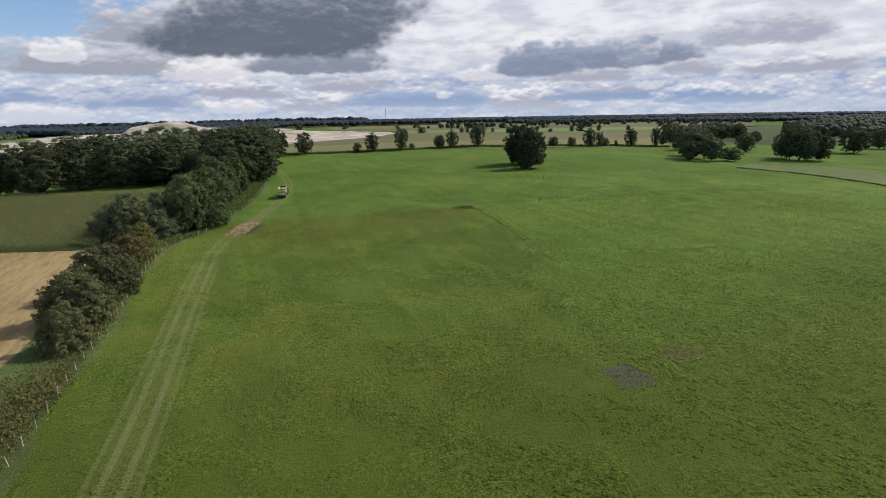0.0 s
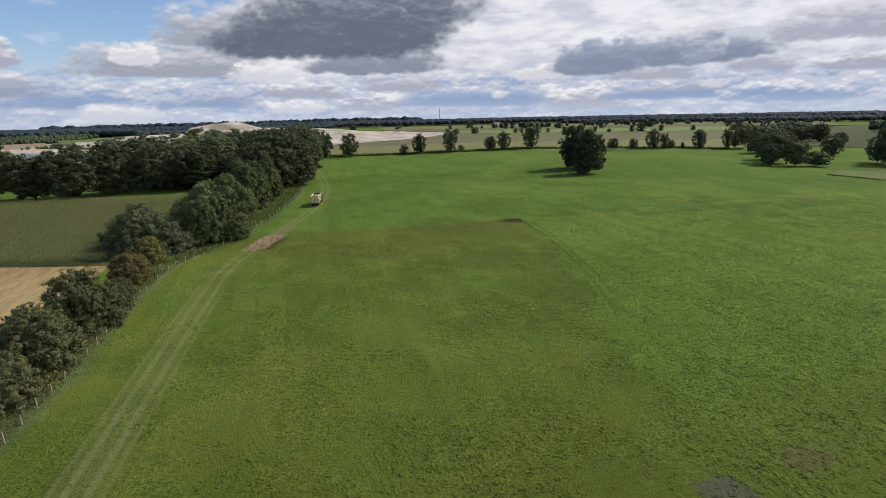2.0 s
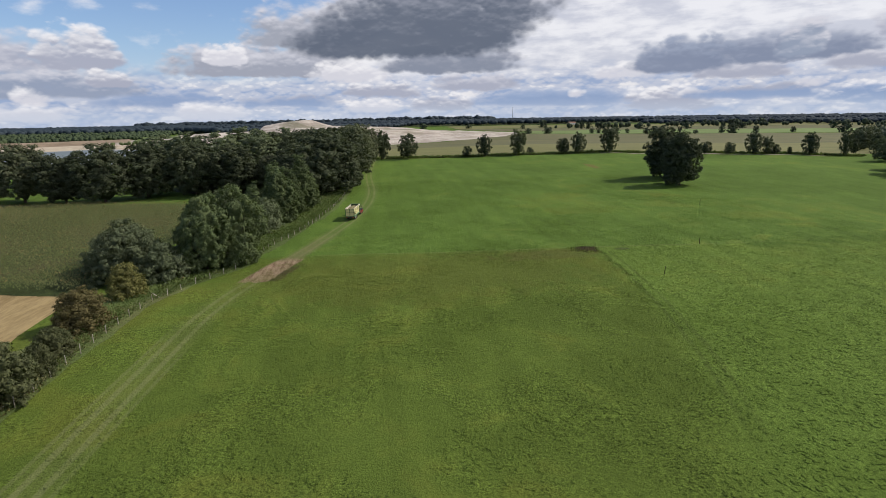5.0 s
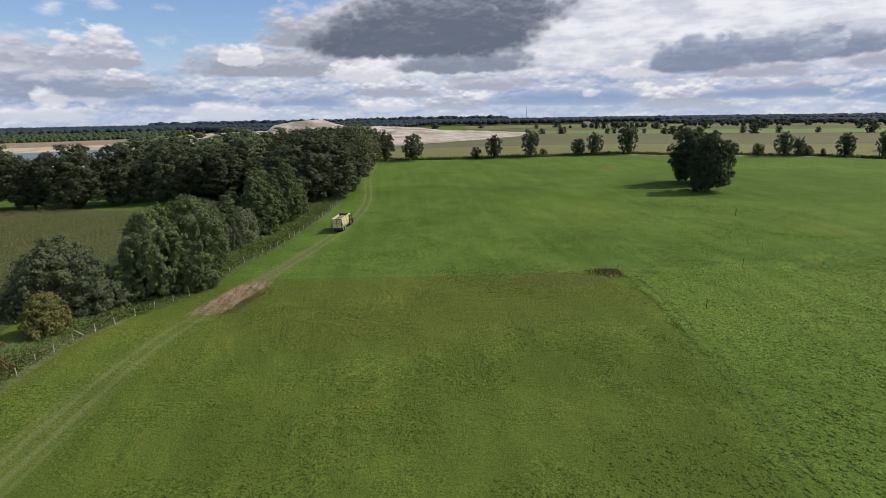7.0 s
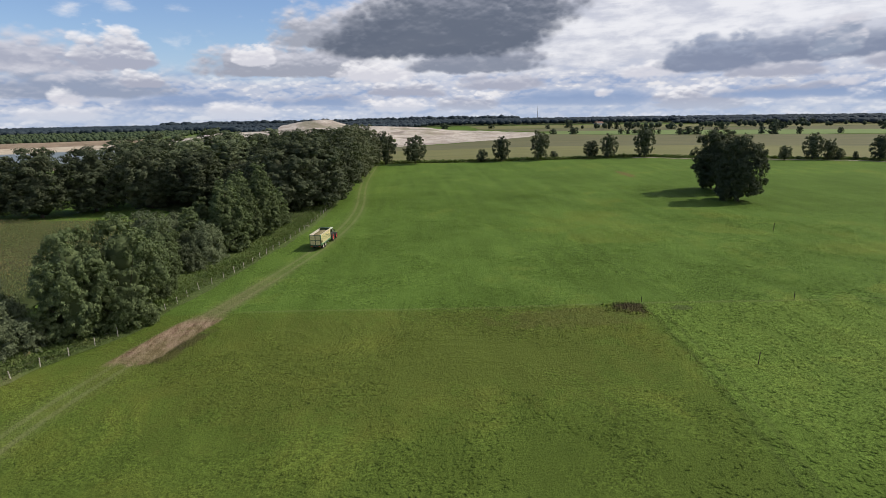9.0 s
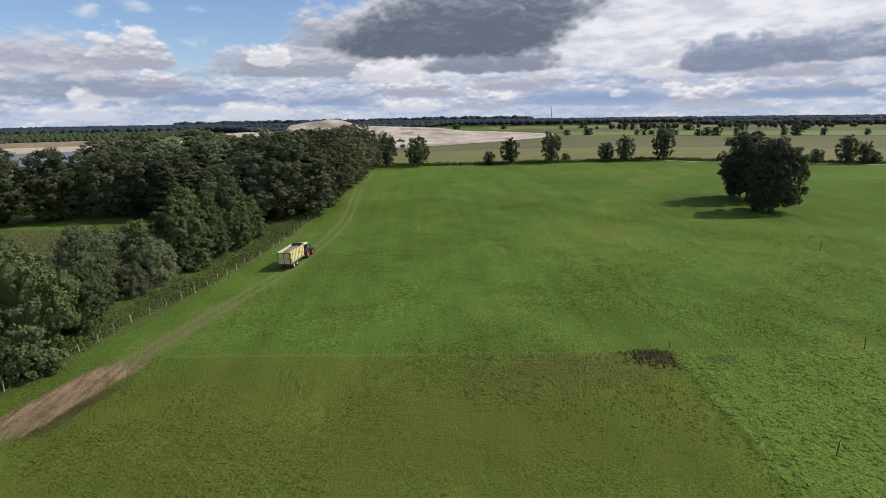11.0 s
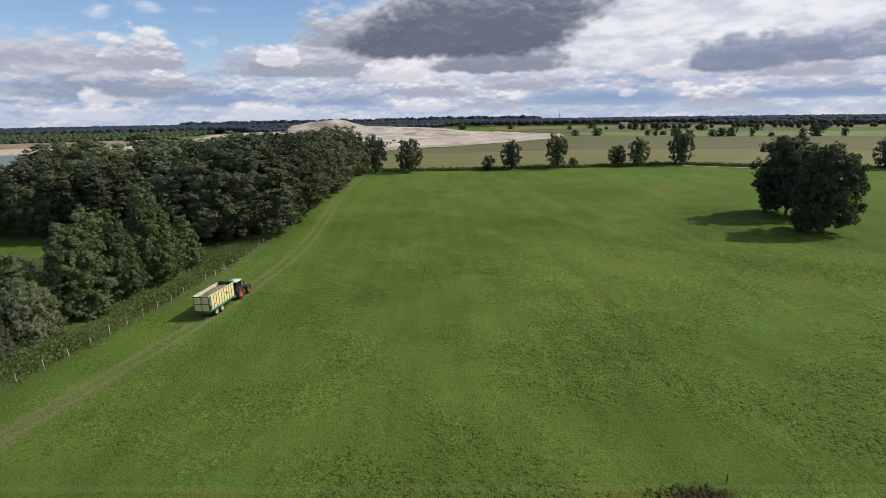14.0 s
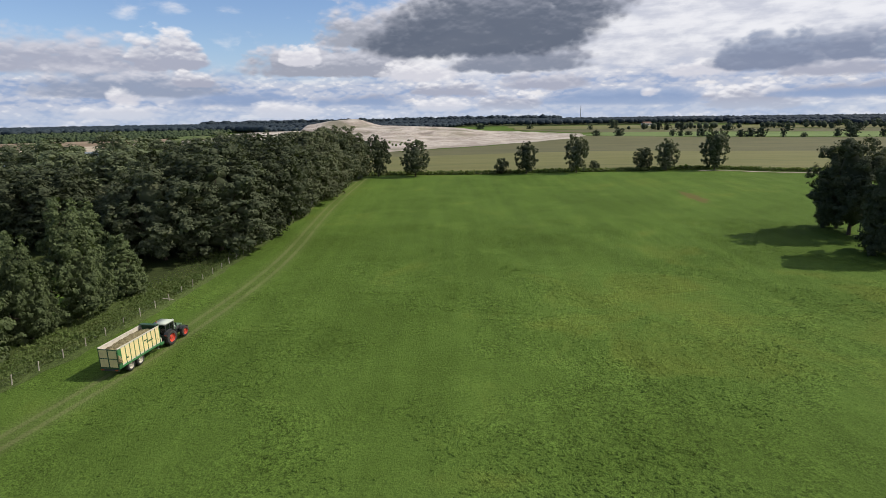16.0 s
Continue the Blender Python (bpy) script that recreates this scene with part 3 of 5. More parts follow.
def box(bm, x0, y0, z0, x1, y1, z1, bev=0.02, m=None):
    made = bmesh.ops.create_cube(bm, size=1.0)["verts"]
    bmesh.ops.transform(bm, verts=made, matrix=Matrix.LocRotScale(((x0 + x1) / 2, (y0 + y1) / 2, (z0 + z1) / 2), None, (abs(x1 - x0), abs(y1 - y0), abs(z1 - z0))))
    if bev:
        edges = list({e for v in made for e in v.link_edges})
        out = bmesh.ops.bevel(bm, geom=edges, offset=bev, segments=1, affect="EDGES")
        made = list({v for f in out["faces"] for v in f.verts} | {v for v in made if v.is_valid})
    if m is not None:
        bmesh.ops.transform(bm, verts=[v for v in made if v.is_valid], matrix=m)
    return bm


def boxes(*rows, bev=0.02):
    bm = bmesh.new()
    for r in rows:
        box(bm, *r, bev=bev)
    return bm


def tube(verts, faces, pts, radii, sides=7):
    """Adds a tapered tube through points to lists of corners and quads."""
    pts = [Vector(p) for p in pts]
    base = len(verts)
    for i, (p, r) in enumerate(zip(pts, radii)):
        d = (pts[min(i + 1, len(pts) - 1)] - pts[max(i - 1, 0)]).normalized()
        a = d.cross(Vector((0.31, 0.95, 0.05))).normalized()
        b = d.cross(a)
        for k in range(sides):
            t = 2 * math.pi * k / sides
            verts.append(tuple(p + (a * math.cos(t) + b * math.sin(t)) * r))
    for i in range(len(pts) - 1):
        for k in range(sides):
            q = (k + 1) % sides
            faces.append((base + i * sides + k, base + i * sides + q, base + (i + 1) * sides + q, base + (i + 1) * sides + k))


def tube_bm(pts, radii, sides=10):
    v, f = [], []
    tube(v, f, pts, radii, sides)
    bm = bmesh.new()
    vs = [bm.verts.new(p) for p in v]
    for q in f:
        bm.faces.new([vs[i] for i in q])
    n = len(pts)
    bm.faces.new(vs[:sides][::-1])
    bm.faces.new(vs[(n - 1) * sides:])
    bmesh.ops.recalc_face_normals(bm, faces=bm.faces[:])
    return bm


def resample(pts, n):
    p = np.array(pts, float)
    d = np.r_[0, np.cumsum(np.hypot(*np.diff(p, axis=0).T))]
    s = np.linspace(0, d[-1], n)
    return np.stack([np.interp(s, d, p[:, 0]), np.interp(s, d, p[:, 1])], 1)


def wobble(n, rng, size, smooth=3):
    k = rng.normal(0, 1, n + 2 * smooth)
    return np.convolve(k, np.ones(2 * smooth + 1) / (2 * smooth + 1), "valid") * size * math.sqrt(2 * smooth + 1)


def sheet(name, edge_a, edge_b, nu, nv, lift, mat, label, category, ragged=0.0, seed=1, heights=None, kind="structure"):
    """A piece of land between two edges, laid on the ground."""
    rng = np.random.default_rng(seed)
    a, b = resample(edge_a, nu), resample(edge_b, nu)
    across = (b - a) / np.maximum(np.linalg.norm(b - a, axis=1), 1e-6)[:, None]
    a, b = a + across * wobble(nu, rng, ragged, 1)[:, None], b + across * wobble(nu, rng, ragged, 1)[:, None]
    v = np.linspace(0, 1, nv)[:, None, None]
    xy = (a * (1 - v) + b * v).reshape(-1, 2)
    if ragged:
        ends = np.r_[np.arange(0, nu * nv, nu), np.arange(nu - 1, nu * nv, nu)]
        xy[ends] += rng.normal(0, ragged * 0.6, (len(ends), 2))
    z = land(xy[:, 0], xy[:, 1]) + lift
    if heights is not None:
        z = z + heights(xy[:, 0], xy[:, 1], np.repeat(np.linspace(0, 1, nv), nu), np.tile(np.linspace(0, 1, nu), nv))
    i = np.arange(nu - 1)[None] + nu * np.arange(nv - 1)[:, None]
    i = i.ravel()
    me = mesh_from(name, np.c_[xy, z], np.stack([i, i + 1, i + nu + 1, i + nu], 1))
    ob = solid(name, me, mat, smooth=True)
    if me.polygons[0].normal.z < 0:
        me.flip_normals()
    return tagged(ob, label, category, kind=kind)


def leaf_quads(pos, way, size, rng):
    """A bent four-cornered spray of leaves at each place, facing more or less its own way."""
    n = len(pos)
    way = way / np.maximum(np.linalg.norm(way, axis=1), 1e-6)[:, None]
    t = rng.normal(size=(n, 3))
    a = np.cross(way, t)
    a /= np.maximum(np.linalg.norm(a, axis=1), 1e-6)[:, None]
    b = np.cross(way, a)
    s = (size * rng.uniform(0.6, 1.35, n))[:, None]
    u, w = s * rng.uniform(0.7, 1.0, (n, 1)), s * rng.uniform(0.45, 0.8, (n, 1))
    c = [pos + a * u, pos + b * w + way * s * 0.25, pos - a * u * 0.8, pos - b * w + way * s * 0.2]
    verts = np.stack(c, 1).reshape(-1, 3)
    return verts, np.arange(4 * n).reshape(-1, 4)


def leaf_tris(pos, way, size, rng):
    """A pointed three-cornered leaf spray at each place."""
    n = len(pos)
    way = way / np.maximum(np.linalg.norm(way, axis=1), 1e-6)[:, None]
    a = np.cross(way, rng.normal(size=(n, 3)))
    a /= np.maximum(np.linalg.norm(a, axis=1), 1e-6)[:, None]
    b = np.cross(way, a)
    s = (size * rng.uniform(0.6, 1.4, n))[:, None]
    u, w = s * rng.uniform(0.8, 1.2, (n, 1)), s * rng.uniform(0.5, 0.9, (n, 1))
    verts = np.stack([pos + a * u, pos - a * u * 0.7 + b * w, pos - a * u * 0.5 - b * w], 1).reshape(-1, 3)
    return verts, np.arange(3 * n).reshape(-1, 3)


ICO = bmesh.new()
bmesh.ops.create_icosphere(ICO, subdivisions=1, radius=1.0)
ICO_V = np.array([v.co[:] for v in ICO.verts])
ICO_F = np.array([[v.index for v in f.verts] for f in ICO.faces])
ICO.free()


def lumps(centres, radii, rng, rough=0.16, form=ICO_V, sides=ICO_F):
    """Uneven lumps of dense foliage, as corners and triangles."""
    m = len(centres)
    v = form[None] * radii[:, None] * (1 + rng.normal(0, rough, (m, len(form), 1))) + centres[:, None]
    f = sides[None] + (np.arange(m) * len(form))[:, None, None]
    return v.reshape(-1, 3), f.reshape(-1, 3)


def profile(shape, v):
    """How wide a crown is at each height, from 0 at its foot to 1 at its top."""
    if shape == "round":
        return np.sqrt(np.clip(1 - (2 * v - 0.90) ** 2 / 1.22, 0.03, 1))
    if shape == "cone":
        return (1.06 - 0.80 * v ** 1.5) * np.clip(0.65 + 1.9 * v, 0, 1)
    return np.sqrt(np.clip(1 - (0.985 * v) ** 2, 0.03, 1))


def crown(height, z0, R, shape, n, size, rng, clusters, lobes=30):
    """A crown: limbs carry lobes of foliage, each lobe a heap of leaf clusters, with gaps between the lobes."""
    tall = height - z0
    way = rng.normal(size=(12, 3))
    way /= np.linalg.norm(way, axis=1)[:, None]
    swell = rng.uniform(-0.24, 0.24, 12) * (0.4 if shape == "dome" else 1.0)
    mid = 0.42 if shape != "dome" else 0.12

    # the lobes, spread evenly round the envelope
    k = np.arange(lobes)
    v = np.clip((k + 0.5) / lobes + rng.normal(0, 0.03, lobes), 0.02, 0.97)
    keep = rng.random(lobes) < 0.45 + 0.55 * profile(shape, v)
    v, k = v[keep], k[keep]
    ang = k * 2.39996 + rng.normal(0, 0.25, len(k)) + rng.uniform(0, 6.28)
    d = np.stack([np.cos(ang), np.sin(ang), (v - 0.45) * 1.8], 1)
    d /= np.linalg.norm(d, axis=1)[:, None]
    lob = 1 + (swell * np.exp(6.0 * (d @ way.T - 1))).sum(1)
    lr = R * rng.uniform(0.15, 0.33, len(v)) * np.where(v > 0.85, 0.85, 1.0)
    if shape == "cone":
        lr = lr * (1.15 - 0.5 * v)
    if shape == "dome":
        lr = lr * 0.85
    out = np.maximum(R * profile(shape, v) * lob - lr * 0.85, 0)
    z = z0 + tall * (mid + (v - mid) * (0.55 + 0.45 * lob))
    z = np.minimum(z, height - lr * 0.55)
    z = np.maximum(z, z0 + lr * (0.35 if shape != "dome" else 0.2))
    centre = np.stack([out * np.cos(ang), out * np.sin(ang), z], 1)
    squash = np.array((1, 1, 0.78))
    lv, lf = lumps(centre - d * (lr * 0.25)[:, None], (lr * 0.42)[:, None] * squash, rng, 0.25)
    # leaf clusters over each lobe, fewer on the side that faces the stem
    i = rng.choice(len(v), clusters, p=lr**2 / (lr**2).sum())
    w = rng.normal(size=(clusters, 3)) + d[i] * 0.75 + (0, 0, 0.25)
    w /= np.linalg.norm(w, axis=1)[:, None]
    c = centre[i] + w * squash * lr[i, None] * rng.uniform(0.55, 1.15, (clusters, 1))
    # a looser inner shell that closes most of the gaps
    m = clusters // 2
    fv = rng.uniform(0.03, 0.93, m)
    fa = rng.uniform(0, 6.28, m)
    fr = R * profile(shape, fv) * rng.uniform(0.62, 0.84, m)
    fz = np.minimum(z0 + tall * (mid + (fv - mid) * 0.9), height - 0.12 * R)
    fd = np.stack([np.cos(fa), np.sin(fa), (fv - 0.3) * 1.4], 1)
    fd /= np.linalg.norm(fd, axis=1)[:, None]
    c = np.concatenate([c, np.stack([fr * np.cos(fa), fr * np.sin(fa), fz], 1)])
    w = np.concatenate([w, fd])
    clusters += m
    r = R * rng.uniform(0.05, 0.125, (clusters, 1)) * (1, 1, 0.8)
    # the dense heart of the crown
    hv = np.linspace(0.10, 0.72, 7)
    hr = R * profile(shape, hv) * 0.42
    hc = np.stack([rng.normal(0, 0.06, 7) * R, rng.normal(0, 0.06, 7) * R, z0 + tall * hv], 1)
    kv, kf = lumps(hc, np.stack([hr, hr, np.minimum(hr * 0.8, tall * 0.16)], 1), rng, 0.2)
    j = rng.choice(clusters, n, p=r[:, 0] ** 2 / (r[:, 0] ** 2).sum())
    q = rng.normal(size=(n, 3)) + w[j] * 0.6 + (0, 0, 0.2)
    q /= np.linalg.norm(q, axis=1)[:, None]
    p = c[j] + q * r[j] * (rng.uniform(0.35, 1.0, (n, 1)) + 0.6 * rng.random((n, 1)) ** 5)
    qv, qf = leaf_tris(p, q + w[j] * 0.5 + rng.normal(0, 0.4, q.shape) + (0, 0, 0.3), size, rng)
    return np.concatenate([lv, kv, qv]), np.concatenate([lf, kf + len(lv), qf + len(lv) + len(kv)]), centre


def make_tree(name, height, width, leaf, n, size, rng, clear=0.16, clusters=560, lobes=62, shape="round", trunk=0.02, label="", category="tree", group=""):
    """A tree at the origin: tapered trunk with limbs, and a crown of leaves."""
    tree = root(name)
    z0, top = height * clear, height
    v, f, tips = crown(height, z0, width / 2, shape, n, size, rng, clusters, lobes)
    tv, tf = [], []
    tr = max(0.05, height * trunk)
    mid = z0 + (top - z0) * 0.55
    lean = rng.normal(0, 0.015 * height, 2)
    tube(tv, tf, [(0, 0, -0.4), (0, 0, 0.3), (lean[0] * 0.3, lean[1] * 0.3, z0), (lean[0], lean[1], mid), (lean[0], lean[1], top * 0.86)],
         [tr * 1.5, tr * 1.1, tr * 0.85, tr * 0.5, tr * 0.12])
    for b in tips[:: max(1, len(tips) // 12)]:
        s = rng.uniform(0.3, 0.75)
        start = Vector((lean[0] * s, lean[1] * s, z0 * 0.8 + (mid - z0 * 0.8) * s * 0.8))
        end = start.lerp(Vector(b), 0.9)
        knee = start.lerp(end, 0.5) + Vector((0, 0, -0.04 * height))
        tube(tv, tf, [start, knee, end], [tr * 0.42, tr * 0.26, tr * 0.08], 5)
    solid("trunk", mesh_from("trunk", tv, tf), BARK, tree, smooth=True)
    solid("crown", mesh_from("crown", v, f), leaf, tree)
    return tagged(tree, label, category, group)


def stand(x, y, turn=0.0, s=1.0, sz=None, sink=0.0):
    return Matrix.LocRotScale((x, y, ground_z(x, y) - sink), Euler((0, 0, turn)), (s, s, sz or s))


# ---- the ground ----
def spaced(lo, near_lo, near_hi, hi, step):
    """Coordinates that lie close in the middle and widen outwards."""
    mid = list(np.arange(near_lo, near_hi + 0.1, step))
    out, s, v = [], step, near_hi
    while v < hi:
        s *= 1.22
        v += s
        out.append(min(v, hi))
    inn, s, v = [], step, near_lo
    while v > lo:
        s *= 1.22
        v -= s
        inn.append(max(v, lo))
    return np.array(inn[::-1] + mid + out)


def build_ground():
    xs, ys = spaced(-4800, -130, 330, 4800, 5.0), spaced(-700, -30, 420, 4900, 5.0)
    X, Y = np.meshgrid(xs, ys)
    nu = len(xs)
    i = (np.arange(nu - 1)[None] + nu * np.arange(len(ys) - 1)[:, None]).ravel()
    me = mesh_from("ground", np.c_[X.ravel(), Y.ravel(), land(X, Y).ravel()], np.stack([i, i + 1, i + nu + 1, i + nu], 1))
    tagged(solid("ground", me, GRASS, smooth=True), "gently rising bright green mown meadow", "meadow", kind="structure")


build_ground()

FENCE = [(-23.0, 22), (-21.9, 44), (-21.4, 56), (-20.4, 76), (-19.0, 99), (-18.4, 118), (-17.4, 130), (-13.9, 138.4), (-9.5, 145.5), (-6.6, 151.4), (-4.6, 165),
         (-1.4, 174), (0.6, 181.2), (2.1, 189.5), (3.6, 197), (4.8, 204), (6.2, 213), (7.6, 227), (8.8, 250), (10.0, 286), (12.2, 323), (15.5, 343)]

def offset_line(line, d, n=220):
    p = resample(line, n)
    t = np.gradient(p, axis=0)
    t /= np.linalg.norm(t, axis=1)[:, None]
    return p + np.c_[-t[:, 1], t[:, 0]] * d


def strip(name, line, d, width, lift, mat, label, category, seed, lo=0.0, hi=1.0):
    """A narrow worn strip along a line, d metres to its left."""
    p = offset_line(line, d)
    p = p[int(lo * len(p)): int(hi * len(p))]
    t = np.gradient(p, axis=0)
    t /= np.linalg.norm(t, axis=1)[:, None]
    side = np.c_[-t[:, 1], t[:, 0]] * width / 2
    return sheet(name, p - side, p + side, len(p), 3, lift, mat, label, category, width * 0.22, seed)


sheet("pasture_east", [(204, 112), (211, 125), (217.5, 139), (221, 160), (221, 178), (214, 199)], [(268, 118), (270, 140), (268, 165), (262, 188), (250, 205), (236, 214)], 40, 20, 0.12, PASTURE,
      "grey-green rough pasture behind a ditch", "pasture", 0.8, 5)
sheet("wood_floor_east", [(330, 350), (440, 300), (480, 200)], [(800, 760), (1100, 600), (1300, 300)], 30, 30, 0.3, SHADY, "shade-dark floor of broadleaf woods", "wood floor", 3, 19)
sheet("verge", offset_line(FENCE, -0.9, 120), offset_line(FENCE, 9.0, 120), 120, 8, 0.07, VERGE, "rough weedy grass verge along a fence", "verge", 0.5, 6)
sheet("stubble_field", [(-31, 8), (-29, 50), (-27, 75), (-28, 100), (-30, 122), (-30, 136.5)], [(-260, 8), (-260, 50), (-260, 75), (-210, 120), (-150, 160), (-62, 144.5)], 40, 30, 0.06, STUBBLE,
      "harvested tan stubble field", "field", 0.6, 7)
sheet("maize_ground", [(-30, 136), (-27, 160), (-24, 190), (-22, 222)], [(-150, 168), (-150, 185), (-150, 210), (-150, 246)], 20, 20, 0.08, SHADY, "shade-dark ground under a maize field", "field", 0.4, 8)
sheet("shaded_wood_floor", [(-30, 231), (-20, 226), (-6, 212), (6, 226)], [(-62, 262), (-55, 330), (-30, 340), (10, 340)], 40, 30, 0.10, SHADY, "shaded leafy floor of a wood", "wood floor", 0.8, 9)
sheet("maize_field_far", [(-60, 353), (20, 353), (120, 356), (200, 351), (270, 338), (420, 350)], [(-60, 470), (5, 480), (112, 520), (232, 530), (330, 500), (620, 470)], 60, 30, 0.15, CROP,
      "ripening yellow-green crop field", "field", 1.0, 10)
sheet("field_far_brown", [(-60, 468), (5, 478), (112, 518), (232, 528), (330, 498), (620, 468)], [(-60, 570), (5, 574), (112, 702), (230, 872), (330, 806), (700, 650)], 60, 30, 0.2, CROP_DARK,
      "dull olive-brown crop field", "field", 2.0, 20)
sheet("field_strip_green", [(225, 890), (330, 815), (515, 742), (760, 660)], [(300, 1010), (460, 935), (640, 860), (860, 760)], 40, 10, 0.3, LEY, "light green grass field strip", "field", 3, 11)
sheet("field_strip_dull", [(250, 985), (420, 958), (640, 862), (860, 762)], [(180, 1150), (440, 1130), (760, 1000), (980, 900)], 40, 10, 0.35, CROP_DARK, "dull olive crop field strip", "field", 3, 12)
sheet("field_strip_pale", [(180, 1160), (440, 1140), (760, 1005), (980, 905)], [(190, 1420), (500, 1380), (860, 1180), (1100, 1060)], 40, 10, 0.5, CROP, "pale yellow crop field strip", "field", 4, 13)
strip("lane", [(17, 346), (60, 348), (140, 347), (200, 342), (262, 327)], 0, 2.2, 0.12, LANE, "pale sandy farm lane along a hedge", "lane", 14, 0.5, 1.0)


def sand_heights(x, y, v, u):
    """Terraces that step up to a flat-topped spoil hill, steep on its western side."""
    gully = np.abs(np.sin(x / 9.0 + 0.8 * np.sin(y / 21))) * np.abs(np.sin(x / 23.0 + y / 31))
    rise = 7.5 * ease(0.10, 0.62, v) * ease(1.0, 0.55, u) * ease(0.0, 0.30, u)
    step = 3.2 * ease(-2, 3, 14 * np.sin(x / 47 + 1.0) + (y - 860)) * ease(-170, -130, x) * ease(120, 60, x)
    top = ease(-180, -160, x) * ease(-48, -104, x)
    hill = 13.5 * top * ease(985, 1040, y) * ease(1190, 1110, y) * (1 - 0.22 * gully)
    heap = 4.0 * np.exp(-(((x - 8) / 14) ** 2) - ((y - 905) / 16) ** 2) + 3.0 * np.exp(-(((x - 34) / 10) ** 2) - ((y - 920) / 14) ** 2)
    return rise + step + hill + heap + 1.3 * gully * ease(0.08, 0.3, v) * ease(1, 0.85, v)


sheet("sand_pit", [(-190, 830), (-178, 700), (-130, 575), (-60, 545), (5, 572), (46, 640), (111, 700), (186, 788), (230, 872)],
      [(-400, 905), (-340, 1010), (-250, 1150), (-140, 1210), (-60, 1190), (0, 1130), (80, 1080), (170, 1020), (240, 950)], 120, 100, 0.4, SAND, "pale sand pit with terraces and a spoil hill", "sand pit", 2, 15, sand_heights)
sheet("far_wood_floor", [(-1800, 1490), (-500, 1550), (100, 1470), (600, 1440), (1100, 1240), (1700, 890)], [(-2400, 2300), (-500, 2400), (100, 2350), (800, 2200), (1500, 1900), (2500, 1300)], 60, 20, 0.6, SHADY, "shade-dark floor of far woods", "wood floor", 4, 22)
sheet("lake_shore", [(-420, 540), (-330, 500), (-200, 420), (-120, 410)], [(-760, 880), (-520, 900), (-385, 925), (-165, 740)], 40, 30, 0.25, SHORE, "pale sandy lake shore", "shore", 2, 16)
sheet("lake", [(-390, 545), (-300, 520), (-205, 440), (-150, 440)], [(-470, 690), (-372, 712), (-306, 768), (-196, 690)], 40, 30, 0.5, WATER, "calm grey-green quarry lake", "lake", 4, 17)
sheet("lake_bank", [(-760, 790), (-520, 815), (-405, 860), (-330, 905)], [(-760, 840), (-520, 868), (-420, 930), (-350, 975)], 30, 10, 0.3, BANK, "brown earth bank above a lake", "bank", 3, 21,
      lambda x, y, v, u: 4.5 * ease(0.1, 0.7, v))
sheet("far_slope", [(-330, 905), (-230, 880), (-120, 900)], [(-340, 1010), (-230, 1000), (-110, 1010)], 20, 10, 0.9, PASTURE, "green grassed bank behind a lake", "bank", 3, 18,
      lambda x, y, v, u: 6.0 * ease(0, 0.8, v))



# ---- trees and bushes ----
RNG = np.random.default_rng(11)
random.seed(5)


def plant(models, rows, labels=None):
    """Places copies of tree models: x, y, height, width, and which model. The first use of each model is the model itself."""
    used = set()
    for x, y, h, w, k in rows:
        tree, h0, w0 = models[k]
        m = stand(x, y, random.uniform(0, 6.28), w / w0, 1.07 * h / h0, 0.05)
        if k in used:
            copy_thing(tree, m)
        else:
            tree.matrix_basis = m
            used.add(k)


def models(count, name, h, w, leaf, n, size, label, category, group, **kw):
    return [(make_tree(name, h, w, leaf, n, size, RNG, label=label, category=category, group=group, **kw), h, w) for _ in range(count)]


oaks = models(5, "oak_tree", 20, 17, OAK, 18000, 0.29, "tall dark green oak in a dense tree belt", "tree", "oaks of the tree belt", clear=0.09)
OAK_ROWS = [(-95, 240, 17), (-81, 237, 15.5), (-69, 236.5, 17), (-58, 243, 16.5), (-43, 244, 16.0), (-30, 243, 16.5), (-17, 246, 16.0), (-5, 234, 17), (3.0, 240, 21.5),
            (6.2, 250, 21), (5.0, 262, 21), (7.2, 274, 20.5), (7.4, 288, 20), (8.6, 300, 20.5), (9.8, 312, 20.3), (10.2, 325, 19.5), (9.8, 336, 17.5), (13.2, 339, 15.0),
            (-7, 246, 20), (-6, 262, 20), (-5, 280, 20), (-4, 298, 19.5), (-3, 318, 18), (-19, 266, 19.5), (-18, 284, 19.5), (-16, 304, 18.5), (-110, 246, 17), (-125, 250, 18),
            (-140, 256, 17), (-12, 236, 14)]
plant(oaks, [(x, y, h, h * random.uniform(0.86, 1.02) * (1.08 if x < -25 else 1.0), k % 5) for k, (x, y, h) in enumerate(OAK_ROWS)])

poplars = models(3, "poplar_tree", 19, 12, WILLOW, 16000, 0.25, "grey-green poplar rising behind darker oaks", "tree", "poplars behind the oaks", clear=0.06)
plant(poplars, [(x, y, h * 0.93, h * 0.84, k % 3) for k, (x, y, h) in enumerate(((-36, 257, 20.0), (-23, 258, 20.3), (-46, 258, 18.6), (-30, 272, 20.0), (-57, 284, 18), (-36, 302, 18.5), (-70, 292, 17), (-22, 310, 18)))])

